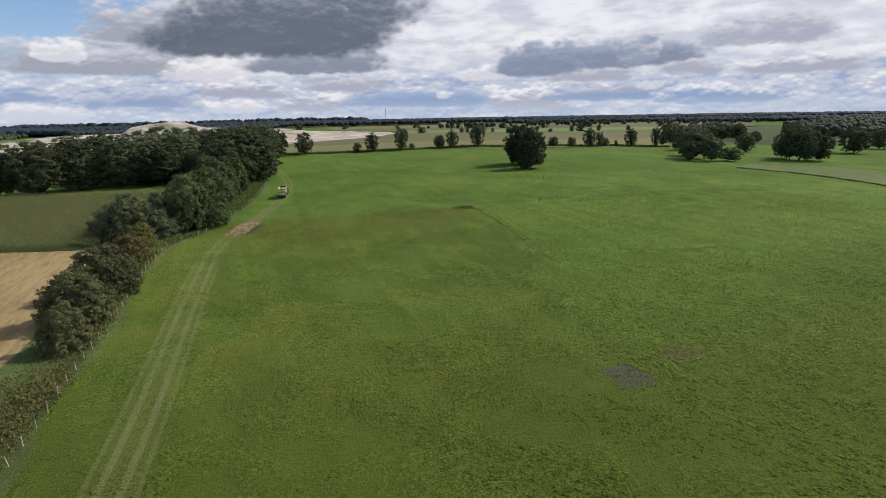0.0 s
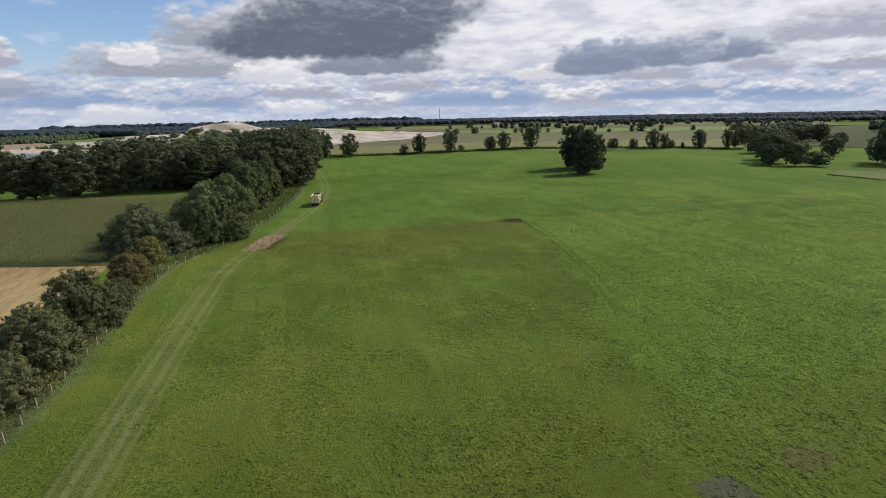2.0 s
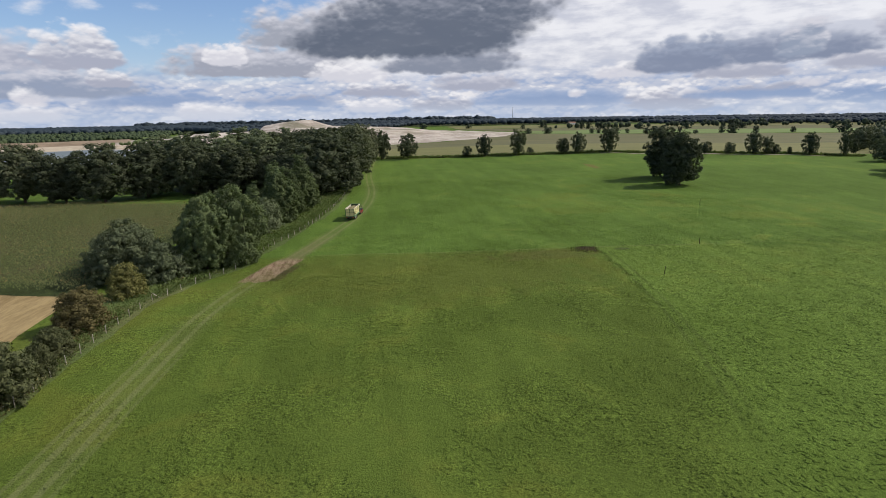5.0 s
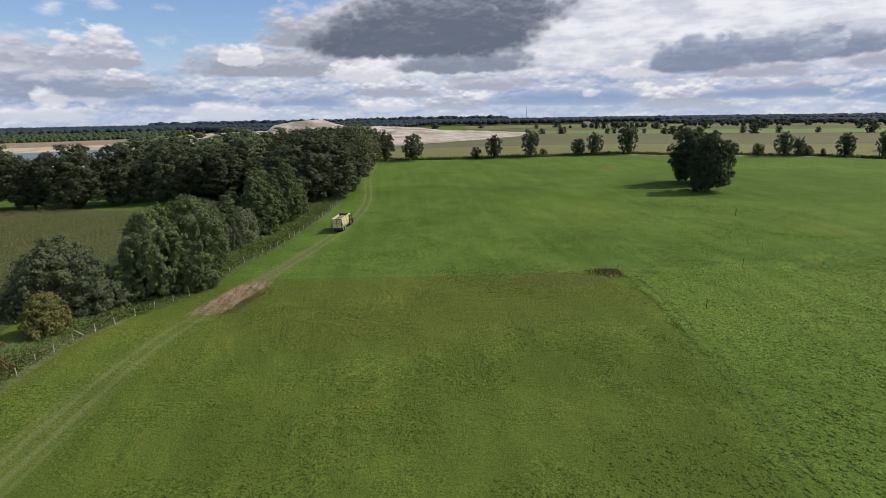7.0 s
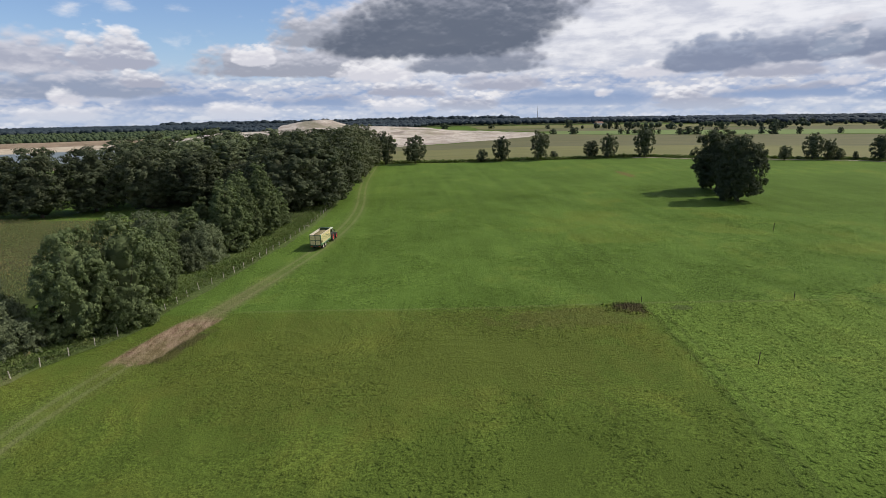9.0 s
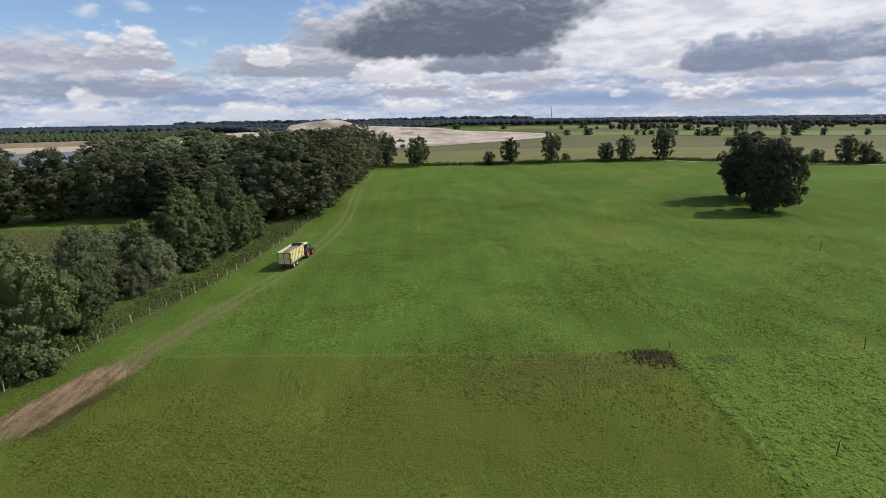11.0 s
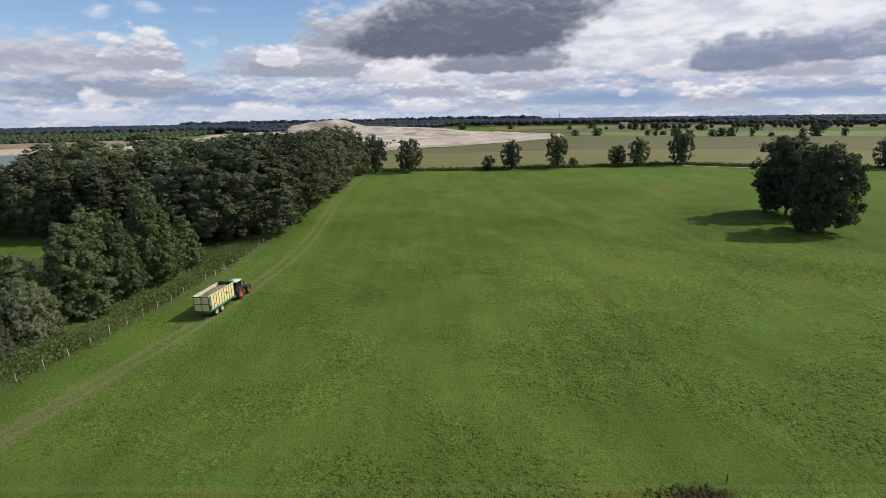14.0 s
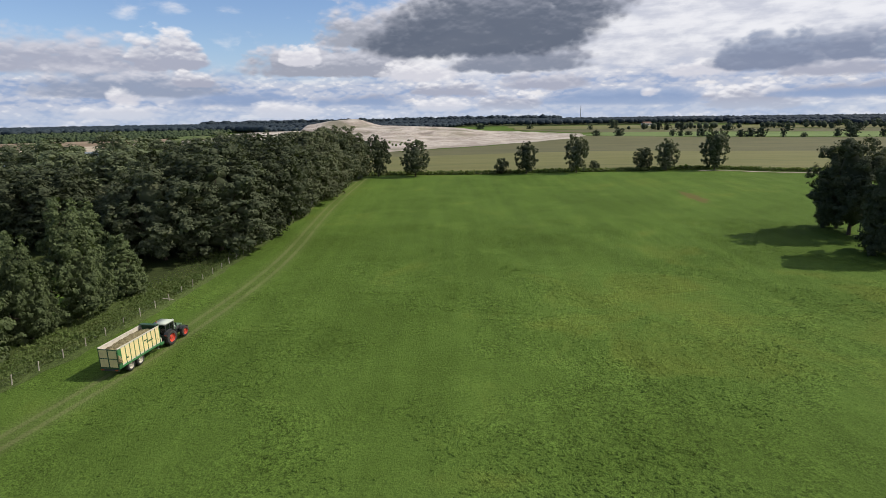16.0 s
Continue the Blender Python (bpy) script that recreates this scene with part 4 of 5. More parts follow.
pair = [None] + models(1, "meadow_oak", 18.5, 15, OAK, 26000, 0.24, "dark broad oak standing in open meadow", "tree", "oaks in the meadow", clear=0.15, clusters=620, lobes=56)
pair[0] = (make_tree("meadow_oak", 18.5, 15, OAK, 26000, 0.24, RNG, clear=0.05, clusters=620, lobes=56, label="dark broad oak with low boughs in open meadow", category="tree", group="oaks in the meadow"), 18.5, 15)
plant(pair, [(121.6, 226.5, 16.6, 13.0, 0), (125.0, 243.6, 17.0, 14.2, 1), (126.6, 249.5, 14.5, 9.6, 0)])

alders = models(4, "alder_tree", 14, 9, ALDER, 16000, 0.19, "mid-green alder beside a pasture fence", "tree", "alders along the fence", clear=0.03, shape="cone")
plant(alders, [(-2.8, 205.5, 14.6, 9.0, 0), (-9.4, 201.5, 12.5, 8.6, 1), (-6.6, 191.8, 13.2, 9.0, 2), (-12.5, 188.5, 9.0, 7.0, 3), (-1.2, 214, 12.5, 8.0, 3), (-13.5, 226, 12, 8.5, 1), (-4.5, 199, 10.5, 6.5, 0), (-15.5, 203, 8.5, 6.5, 2)])
tall = models(2, "field_maple", 14, 12, ALDER, 22000, 0.19, "dense dark green field maple by the fence", "tree", "maples along the fence", clear=0.02)
plant(tall, [(-8.6, 152.0, 13.6, 10.0, 0), (-13.5, 149.0, 13.0, 9.6, 1), (-17, 156, 9, 10, 0), (-9.5, 164, 8.5, 8, 1), (-12, 172, 9, 8, 0)])
willows = models(3, "willow_bush", 9, 13, WILLOW, 17000, 0.18, "grey-green rounded willow bush", "bush", "willow bushes", clear=0.0, shape="dome", trunk=0.012)
plant(willows, [(-26, 146.5, 9.2, 13.5, 0), (-19.6, 144.6, 6.0, 8.5, 1), (-31, 152, 6.5, 10, 2), (-19.0, 191.3, 9.0, 12.0, 2), (-17, 180, 8.5, 10, 0), (-22, 168, 7.5, 10, 1), (-12.5, 185, 7.5, 8, 1), (-25, 184, 7, 9, 1), (-9.8, 178.5, 6.0, 7, 2), (-8.8, 184.5, 6.0, 7.5, 0), (-15.0, 197, 7.0, 8.5, 1), (-10.5, 201, 6.0, 7.5, 2), (-20.0, 199, 5.5, 7.5, 0)])
thorns = models(3, "hawthorn_bush", 8, 10.5, THORN, 18000, 0.155, "dark brownish-green rounded hawthorn bush", "bush", "hawthorn bushes by the stubble", clear=0.0, shape="dome", trunk=0.012)
plant(thorns, [(-23.4, 79.5, 5.4, 6.2, 0), (-24.0, 89.5, 7.0, 9.8, 1), (-23.2, 101.0, 7.6, 10.6, 2), (-20.2, 107.0, 5.0, 6.0, 0), (-26.5, 58.5, 5.5, 7.0, 1), (-27.5, 48.0, 5.0, 7.0, 0), (-16.5, 163, 5.5, 7, 2), (-9.5, 190, 5, 6, 1), (-21.5, 112.5, 3.6, 5.0, 1)])
ruddy = models(1, "blackthorn_bush", 5.6, 7, RUDDY, 13000, 0.11, "reddish-brown blackthorn bush by the fence", "bush", "", clear=0.0, shape="dome", trunk=0.012)
plant(ruddy, [(-22.4, 121.5, 5.4, 7.6, 0)])
yellow = models(1, "elder_bush", 4.4, 5.6, YELLOW, 11000, 0.10, "yellowing elder bush beside the fence", "bush", "", clear=0.0, shape="dome", trunk=0.012)
plant(yellow, [(-22.2, 135.5, 5.0, 6.0, 0)])

hedge_trees = models(4, "hedgerow_tree", 11, 9.5, OAK, 7000, 0.22, "dark green tree in a row along a lane", "tree", "trees along the lane", clear=0.12, clusters=230, lobes=34)
HEDGE_ROWS = [(21.5, 346, 14.6, 9.5), (35.4, 345.5, 12.0, 10.5), (67.9, 351, 5.6, 5.4), (77.2, 350, 11.0, 9.0), (96, 349, 9.6, 9.0), (104, 354, 3.2, 4.0), (122.7, 354, 14.8, 14), (130.4, 350.5, 10.2, 9.4),
              (148, 349, 10.2, 10.8), (198, 338, 5.4, 6.5), (211, 336, 11.6, 10.8), (226.5, 338, 11, 10.2), (233, 336, 6.8, 6.6), (238, 336, 4.3, 5.0), (246, 335, 7.2, 4.4), (256, 332, 10.8, 9.8),
              (275, 330, 9.2, 6.6), (290, 340, 7, 5), (331, 378, 12, 9), (316, 352, 10, 8)]
plant(hedge_trees, [(x, y, h, w, k % 4) for k, (x, y, h, w) in enumerate(HEDGE_ROWS)])
spread = models(3, "spreading_oak", 15, 16, OAK, 8000, 0.30, "dark spreading oak in rough pasture", "tree", "oaks in the east pasture", clear=0.12, clusters=260, lobes=36)
EAST_ROWS = [(231, 246, 15.0, 17), (243, 262, 13, 15), (228, 230, 11.5, 12), (238, 228, 6.2, 10), (219, 236, 10, 9), (281.7, 235, 16.5, 15), (277, 226, 17, 13.5), (279.5, 219, 17.5, 15), (288, 217, 17.5, 15.5),
             (363, 252, 14, 17), (419, 274, 15.5, 16), (328, 377, 16, 18), (410, 404, 12, 21), (420, 395, 15.6, 16), (400, 359, 11, 13), (345, 392, 14, 18), (300, 276, 12, 14), (268, 296, 14, 17), (285, 300, 13, 16)]
plant(spread, [(x, y, h, w, k % 3) for k, (x, y, h, w) in enumerate(EAST_ROWS)])

plain_trees = models(4, "plain_tree", 9, 9, FAR_LEAF, 1100, 0.50, "small dark tree standing between far fields", "tree", "trees of the far plain", clear=0.05, clusters=70, lobes=16)
PLAIN_ROWS = [(242, 866, 7.2, 12), (269, 860, 9.6, 15), (324, 829, 7.6, 8.5), (333, 827, 6.5, 8), (349, 842, 6, 9), (353, 814, 8.6, 9.5), (368, 810, 7, 8), (383, 783, 10, 14), (393, 780, 10.8, 13), (404, 778, 9.5, 10),
              (417, 759, 9.6, 8), (437, 755, 6.2, 10), (478, 762, 10, 8), (483, 746, 10.4, 10), (511, 740, 9.8, 10), (560, 735, 9, 10), (600, 700, 10, 11), (640, 690, 9, 10), (387, 1042, 15, 17), (399, 1038, 15, 15), (419, 1032, 13.6, 15),
              (356, 1178, 13.5, 14), (525, 932, 14, 22), (607, 910, 13, 20), (470, 985, 12, 14), (560, 860, 9, 10), (700, 830, 13, 17), (300, 1120, 10, 12), (210, 1210, 9, 12), (120, 1250, 10, 14), (660, 760, 10, 14), (720, 700, 12, 16)]
PLAIN_ROWS += [(random.uniform(200, 950), random.uniform(1000, 1380), random.uniform(7, 13), random.uniform(9, 15)) for _ in range(8)]
PLAIN_ROWS += [(-60, 640, 5, 6), (-30, 700, 5, 7), (10, 760, 4, 6), (-20, 780, 4, 6), (24, 610, 4, 5), (-110, 720, 6, 7)]
plant(plain_trees, [(x, y, h, w * 0.9, k % 4) for k, (x, y, h, w) in enumerate(PLAIN_ROWS)])


def woods(name, areas, leaf, quads, size, label, seed, wide=0.36):
    """Far woods: very many crowns in one mesh. areas: two edges, number of crowns, least and most height."""
    rng = np.random.default_rng(seed)
    pos, way, big, mid, rad = [], [], [], [], []
    for a, b, count, lo, hi in areas:
        u, v = rng.random(count), rng.random(count)
        pa, pb = resample(a, 400), resample(b, 400)
        i = (u * 399).astype(int)
        xy = pa[i] * (1 - v[:, None]) + pb[i] * v[:, None] + rng.normal(0, 2, (count, 2))
        h = rng.uniform(lo, hi, count)
        z = land(xy[:, 0], xy[:, 1])
        d = rng.normal(size=(count, quads, 3))
        d /= np.linalg.norm(d, axis=2)[:, :, None]
        r = np.stack([h * wide, h * wide, h * 0.40], 1)[:, None] * rng.uniform(0.75, 1.2, (count, 1, 1))
        c = np.stack([xy[:, 0], xy[:, 1], z + h * 0.52], 1)[:, None]
        pos.append((c + d * r * rng.uniform(0.6, 0.93, (count, quads, 1))).reshape(-1, 3))
        way.append((d + rng.normal(0, 0.4, d.shape)).reshape(-1, 3))
        big.append(np.repeat(h * size, quads))
        mid.append(c[:, 0])
        rad.append(r[:, 0] * 0.88)
    pos, way, big = np.concatenate(pos), np.concatenate(way), np.concatenate(big)
    v, tri = leaf_tris(pos, way, big, rng)
    cv, cf = lumps(np.concatenate(mid), np.concatenate(rad), rng, 0.10)
    tagged(solid(name, mesh_from(name, np.concatenate([cv, v]), np.concatenate([cf, tri + len(cv)])), leaf, smooth=True), label, "woods", kind="stuff")


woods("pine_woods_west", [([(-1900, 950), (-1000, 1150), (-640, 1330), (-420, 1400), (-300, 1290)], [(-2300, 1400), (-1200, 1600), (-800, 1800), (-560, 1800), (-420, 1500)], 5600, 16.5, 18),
                          ([(-300, 1290), (-120, 1270), (60, 1330)], [(-420, 1500), (-100, 1500), (100, 1520)], 1700, 9, 13)], HAZY_PINE, 4, 0.07, "dark pine woods beyond the lake", 31, 0.60)
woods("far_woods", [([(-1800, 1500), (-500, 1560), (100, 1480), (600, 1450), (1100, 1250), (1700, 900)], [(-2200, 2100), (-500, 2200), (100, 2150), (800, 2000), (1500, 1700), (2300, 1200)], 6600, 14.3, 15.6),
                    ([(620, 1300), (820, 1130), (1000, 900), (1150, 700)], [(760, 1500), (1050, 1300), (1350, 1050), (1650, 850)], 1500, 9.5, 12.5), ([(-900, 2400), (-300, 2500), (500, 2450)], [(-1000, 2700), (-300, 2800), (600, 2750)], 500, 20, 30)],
      HAZY_PINE, 4, 0.07, "dark wooded skyline far across the plain", 32, 0.66)
woods("woods_east", [([(430, 290), (480, 380), (620, 520), (860, 640)], [(1000, 160), (1100, 420), (1200, 620), (1400, 760)], 1500, 11, 16),
                     ([(350, 405), (440, 430), (560, 520)], [(420, 480), (520, 560), (640, 640)], 110, 10, 15), ([(330, 1020), (600, 1000), (900, 800)], [(350, 1060), (640, 1050), (950, 850)], 90, 8, 14)],
      FAR_LEAF, 46, 0.075, "broadleaf woods behind the east pasture", 33)
woods("lake_woods", [([(-1000, 838), (-560, 850), (-415, 925), (-345, 1060)], [(-1200, 1150), (-760, 1280), (-520, 1350), (-400, 1400)], 2600, 8, 12)], LAKE_LEAF, 14, 0.08, "green broadleaf woods above the lake bank", 35)
woods("lake_scrub", [([(-300, 470), (-240, 420), (-190, 395)], [(-310, 480), (-250, 430), (-195, 405)], 26, 3, 6), ([(-330, 830), (-230, 850), (-150, 800)], [(-330, 860), (-230, 880), (-140, 830)], 60, 4, 9),
                     ([(-60, 640), (-20, 660), (20, 700)], [(-70, 700), (-10, 720), (30, 740)], 34, 3, 6), ([(-150, 1010), (-110, 1030), (-85, 1060)], [(-140, 1030), (-100, 1060), (-80, 1090)], 40, 3, 5)],
      ALDER, 40, 0.10, "low green scrub round the lake and pit", 34)


# ---- grass, weeds and crops ----
def tufts(name, xy, width, height, mat, label, category, seed, blades=5):
    """Tussocks: low ragged cones of grass, all in one mesh."""
    rng = np.random.default_rng(seed)
    n = len(xy)
    z = land(xy[:, 0], xy[:, 1]) + 0.05
    a = rng.uniform(0, 6.28, (n, 1)) + np.arange(blades) * 2 * np.pi / blades + rng.normal(0, 0.25, (n, blades))
    big = np.exp(rng.normal(0, 0.42, n)).clip(0.35, 2.2)
    w = (width * big)[:, None] * rng.uniform(0.6, 1.2, (n, blades)) / 2
    ring = np.stack([xy[:, :1] + w * np.cos(a), xy[:, 1:] + w * np.sin(a), np.repeat(z[:, None], blades, 1)], 2)
    h = height * big * rng.uniform(0.7, 1.3, n)
    lean = rng.normal(0, 0.25, (n, 2)) * h[:, None]
    tip = np.stack([xy[:, 0] + lean[:, 0], xy[:, 1] + lean[:, 1], z + h], 1)[:, None]
    verts = np.concatenate([ring, tip], 1).reshape(-1, 3)
    base = (np.arange(n) * (blades + 1))[:, None]
    k = np.arange(blades)
    f = np.stack([base + k, base + (k + 1) % blades, np.repeat(base + blades, blades, 1)], 2).reshape(-1, 3)
    return tagged(solid(name, mesh_from(name, verts, f), mat), label, category, kind="stuff")


def scatter(n, x0, x1, y0, y1, rng, clump=0.0):
    xy = np.c_[rng.uniform(x0, x1, n), rng.uniform(y0, y1, n)]
    if clump:
        v = np.sin(xy[:, 0] / 7.1 + 2 * np.sin(xy[:, 1] / 11)) + np.sin(xy[:, 1] / 4.3 + 2 * np.sin(xy[:, 0] / 9)) + 0.8 * np.sin(xy[:, 0] / 2.3 + xy[:, 1] / 3.1) + rng.normal(0, 0.55, n)
        xy = xy[v > clump]
    return xy


def build_tufts():
    rng = np.random.default_rng(41)
    a = scatter(48000, -20, 62, 28, 152, rng, 0.1)
    edge = np.interp(a[:, 1], [10, 55, 85, 112, 150], [37, 38, 50, 57, 61])
    left = np.interp(a[:, 1], [10, 60, 110, 140, 153], [-17, -16, -12, -1, 6])
    tufts("grass_tufts_grazed", a[(a[:, 0] < edge) & (a[:, 0] > left)], 0.26, 0.042, GRASS, "small tufts in short grazed grass", "grass", 42, 4)
    b = scatter(34000, 38, 165, 22, 150, rng)
    edge = np.interp(b[:, 1], [10, 55, 85, 112, 150], [37, 38, 50, 57, 61])
    tufts("grass_tussocks", b[b[:, 0] > edge + 0.4], 0.36, 0.042, GRASS, "clumpy tussocks of rough green grass", "grass", 43, 5)
    c = scatter(60000, 2, 125, 152, 262, rng, 0.3)
    left = np.interp(c[:, 1], [150, 190, 230, 262], [6, 15, 19, 19])
    tufts("grass_tufts_meadow", c[c[:, 0] > left], 0.28, 0.045, GRASS, "soft tufts in mown meadow grass", "grass", 44, 4)


def build_weeds():
    rng = np.random.default_rng(45)
    line = resample(FENCE, 900)
    t = np.gradient(line, axis=0)
    t /= np.linalg.norm(t, axis=1)[:, None]
    k = rng.integers(0, 900, 34000)
    d = rng.gamma(2.0, 1.5, 34000) + rng.uniform(-0.5, 0.4, 34000)
    xy = line[k] + np.c_[-t[k, 1], t[k, 0]] * d[:, None] + rng.normal(0, 0.3, (34000, 2))
    xy = xy[d < 8.5]
    n = len(xy)
    z = land(xy[:, 0], xy[:, 1])
    h = rng.uniform(0.18, 0.8, n) * (0.75 + 0.5 * np.sin(xy[:, 1] / 6) ** 2)
    pos = np.c_[xy, z + h * 0.5]
    south = xy[:, 1] + rng.normal(0, 14, n) < 108
    for name, pick, leaf, label in (("fence_weeds", ~south, WEED, "tall green grass and nettles along a fence"), ("dry_fence_weeds", south, STRAW, "dry straw-coloured weeds along a fence")):
        m = int(pick.sum())
        v, f = leaf_tris(np.repeat(pos[pick], 4, 0) + rng.normal(0, 0.16, (4 * m, 3)) * (1, 1, 0.6), rng.normal(0, 1, (4 * m, 3)) * (1, 1, 0.5) + (0, 0, 0.2), np.repeat(h[pick] * 0.20, 4), rng)
        tagged(solid(name, mesh_from(name, v, f), leaf), label, "weeds", kind="stuff")
    # tall dark growth in the ditch before the east pasture
    m = 2600
    i = rng.integers(0, 500, m)
    i = i[rng.random(m) < 0.35 + 0.65 * np.sin(i / 21.0) ** 2]
    m = len(i)
    ditch = resample([(203, 112), (209.5, 125), (216, 139), (219.5, 160), (219.5, 178), (211.2, 197.5)], 500)[i] + rng.normal(0, 0.6, (m, 2))
    h = rng.uniform(0.2, 0.8, m)
    pos = np.c_[ditch, land(ditch[:, 0], ditch[:, 1]) + h * 0.4]
    v, f = leaf_quads(np.repeat(pos, 3, 0) + rng.normal(0, 0.2, (3 * m, 3)) * (1, 1, 0.5), rng.normal(0, 1, (3 * m, 3)), np.repeat(h * 0.35, 3), rng)
    tagged(solid("ditch_reeds", mesh_from("ditch_reeds", v, f), THORN), "dark reeds and weeds in a ditch", "weeds", kind="stuff")
    # rough growth under the lane trees
    m = 5200
    x = rng.uniform(14, 285, m)
    y = np.interp(x, [14, 60, 140, 200, 285], [349, 351, 351, 345, 325]) + rng.normal(0, 0.7, m) + 1.5
    h = rng.uniform(0.5, 1.9, m)
    pos = np.c_[x, y, land(x, y) + h * 0.5]
    v, f = leaf_quads(np.repeat(pos, 3, 0) + rng.normal(0, 0.25, (3 * m, 3)), rng.normal(0, 1, (3 * m, 3)) + (0, -0.3, 0.4), np.repeat(h * 0.36, 3), rng)
    tagged(solid("lane_hedge", mesh_from("lane_hedge", v, f), WEED), "low ragged hedge beside a farm lane", "hedge", kind="stuff")


def build_maize():
    """Maize in rows: each plant a few arching leaves and a tassel."""
    rng = np.random.default_rng(47)
    gx, gy = np.meshgrid(np.arange(-150, -20, 0.78), np.arange(134, 248, 0.62))
    xy = np.c_[gx.ravel(), gy.ravel()] + rng.normal(0, 0.1, (gx.size, 2))
    right = np.interp(xy[:, 1], [134, 160, 190, 222, 240], [-31, -28.5, -27, -25, -24])
    near = np.interp(xy[:, 0], [-150, -62, -30], [167, 143, 137])
    far = np.interp(xy[:, 0], [-150, -95, -30], [238, 224, 219])
    xy = xy[(xy[:, 0] < right + rng.normal(0, 0.4, len(xy))) & (xy[:, 1] > near) & (xy[:, 1] < far)]
    n = len(xy)
    z, h = land(xy[:, 0], xy[:, 1]), rng.uniform(1.9, 2.4, n)
    k = 3
    a = rng.uniform(0, 6.28, (n, 1)) + np.arange(k) * 2.1 + rng.normal(0, 0.3, (n, k))
    at = h[:, None] * np.array([0.45, 0.62, 0.8])[None] + z[:, None]
    out = np.stack([np.cos(a), np.sin(a), 0 * a], 2)
    side = np.stack([-np.sin(a), np.cos(a), 0 * a], 2) * 0.07
    base = np.stack([np.repeat(xy[:, :1], k, 1), np.repeat(xy[:, 1:], k, 1), at], 2)
    mid, tip = base + out * 0.32 + (0, 0, 0.30), base + out * 0.66 + (0, 0, 0.02)
    v = np.stack([base, mid + side, tip, mid - side], 2).reshape(-1, 3)
    tagged(solid("maize_crop", mesh_from("maize_crop", v, np.arange(len(v)).reshape(-1, 4)), MAIZE), "standing ripening maize with arching leaves", "maize", kind="stuff")
    pos = np.c_[xy, z + h + 0.05]
    v, f = leaf_quads(pos, rng.normal(0, 1, (n, 3)), np.full(n, 0.16), rng)
    tagged(solid("maize_tassels", mesh_from("maize_tassels", v, f), TASSEL), "straw-coloured tassels over maize", "maize", kind="stuff")


def build_clods():
    rng = np.random.default_rng(48)
    xy = np.c_[rng.normal(59.6, 1.5, 420), rng.normal(150.2, 1.3, 420)]
    edge = np.interp(xy[:, 1], [112, 151], [57, 61.5])
    tufts("trodden_clods", xy[(xy[:, 0] < edge + 0.3) & (xy[:, 1] < 152)], 0.38, 0.17, GRASS, "dark trodden clods of earth and dead weeds", "earth", 49, 5)


build_tufts()
build_clods()
build_weeds()
build_maize()


# ---- fence and stakes ----
def build_fence():
    fence = tagged(root("fence"), "wire pasture fence on pale wooden posts", "fence")
    bm = tube_bm([(0, 0, -0.3), (0, 0, 0.1), (0, 0, 1.15), (0.004, 0, 1.22)], [0.06, 0.06, 0.055, 0.03], 7)
    me = bpy.data.meshes.new("post")
    bm.to_mesh(me)
    bm.free()
    me.materials.append(WOOD)
    line = resample(FENCE, 105)
    tops = []
    for k, (x, y) in enumerate(line):
        post = new("post", me)
        post.parent = fence
        lean = Euler((random.gauss(0, 0.05), random.gauss(0, 0.05), random.uniform(0, 6)))
        post.matrix_basis = Matrix.LocRotScale((x, y, ground_z(x, y)), lean, (1, 1, random.uniform(0.85, 1.12)))
        tops.append((x, y, ground_z(x, y)))
    for h in (0.55, 1.0):
        v, f = [], []
        tube(v, f, [(x, y, z + h) for x, y, z in tops], [0.004] * len(tops), 4)
        solid("wire", mesh_from("wire", v, f), WIRE, fence)
    # leaning braces
    for (x, y), ang in (((-17.0, 133.3), 0.75), ((6.1, 212.2), 1.2), ((9.6, 272), 0.6)):
        b = tube_bm([(0, 0, -0.1), (0, 0, 0.6), (0, 0, 1.6)], [0.055, 0.055, 0.045], 7)
        ob = part("brace", b, WOOD, fence)
        ob.matrix_basis = Matrix.LocRotScale((x + 0.4, y + 0.2, ground_z(x, y)), Euler((0.2, -ang, 0.5)), None)


build_fence()


def build_stakes():
    first = None
    for x, y, h in ((84.0, 150.4, 1.3), (107.8, 190.6, 1.4), (62.2, 152.0, 0.6), (66.5, 131.5, 1.1)):
        if first is None:
            bm = tube_bm([(0, 0, -0.2), (0, 0, 0.6), (0.01, 0, 1.0)], [0.05, 0.045, 0.035], 7)
            first = tagged(part("wooden_stake", bm, BARK), "dark weathered wooden stake in pasture", "stake", "stakes in the pasture")
            first.matrix_basis = Matrix.LocRotScale((x, y, ground_z(x, y)), None, (1, 1, h))
        else:
            copy_thing(first, Matrix.LocRotScale((x, y, ground_z(x, y)), Euler((0.05, -0.05, h)), (1, 1, h)))
    for x, y in ((9.9, 286.0), (12.0, 323.0)):
        post = tagged(root("marker_post", pose(x, y, ground_z(x, y), 0, 4, 20)), "white marker board at the wood edge", "marker", "marker boards")
        part("post", boxes((-0.06, -0.06, -0.2, 0.06, 0.06, 1.5)), WOOD, post)
        part("board", boxes((-0.35, -0.1, 0.85, 0.35, -0.064, 1.75)), WHITE, post, "white painted board")


build_stakes()


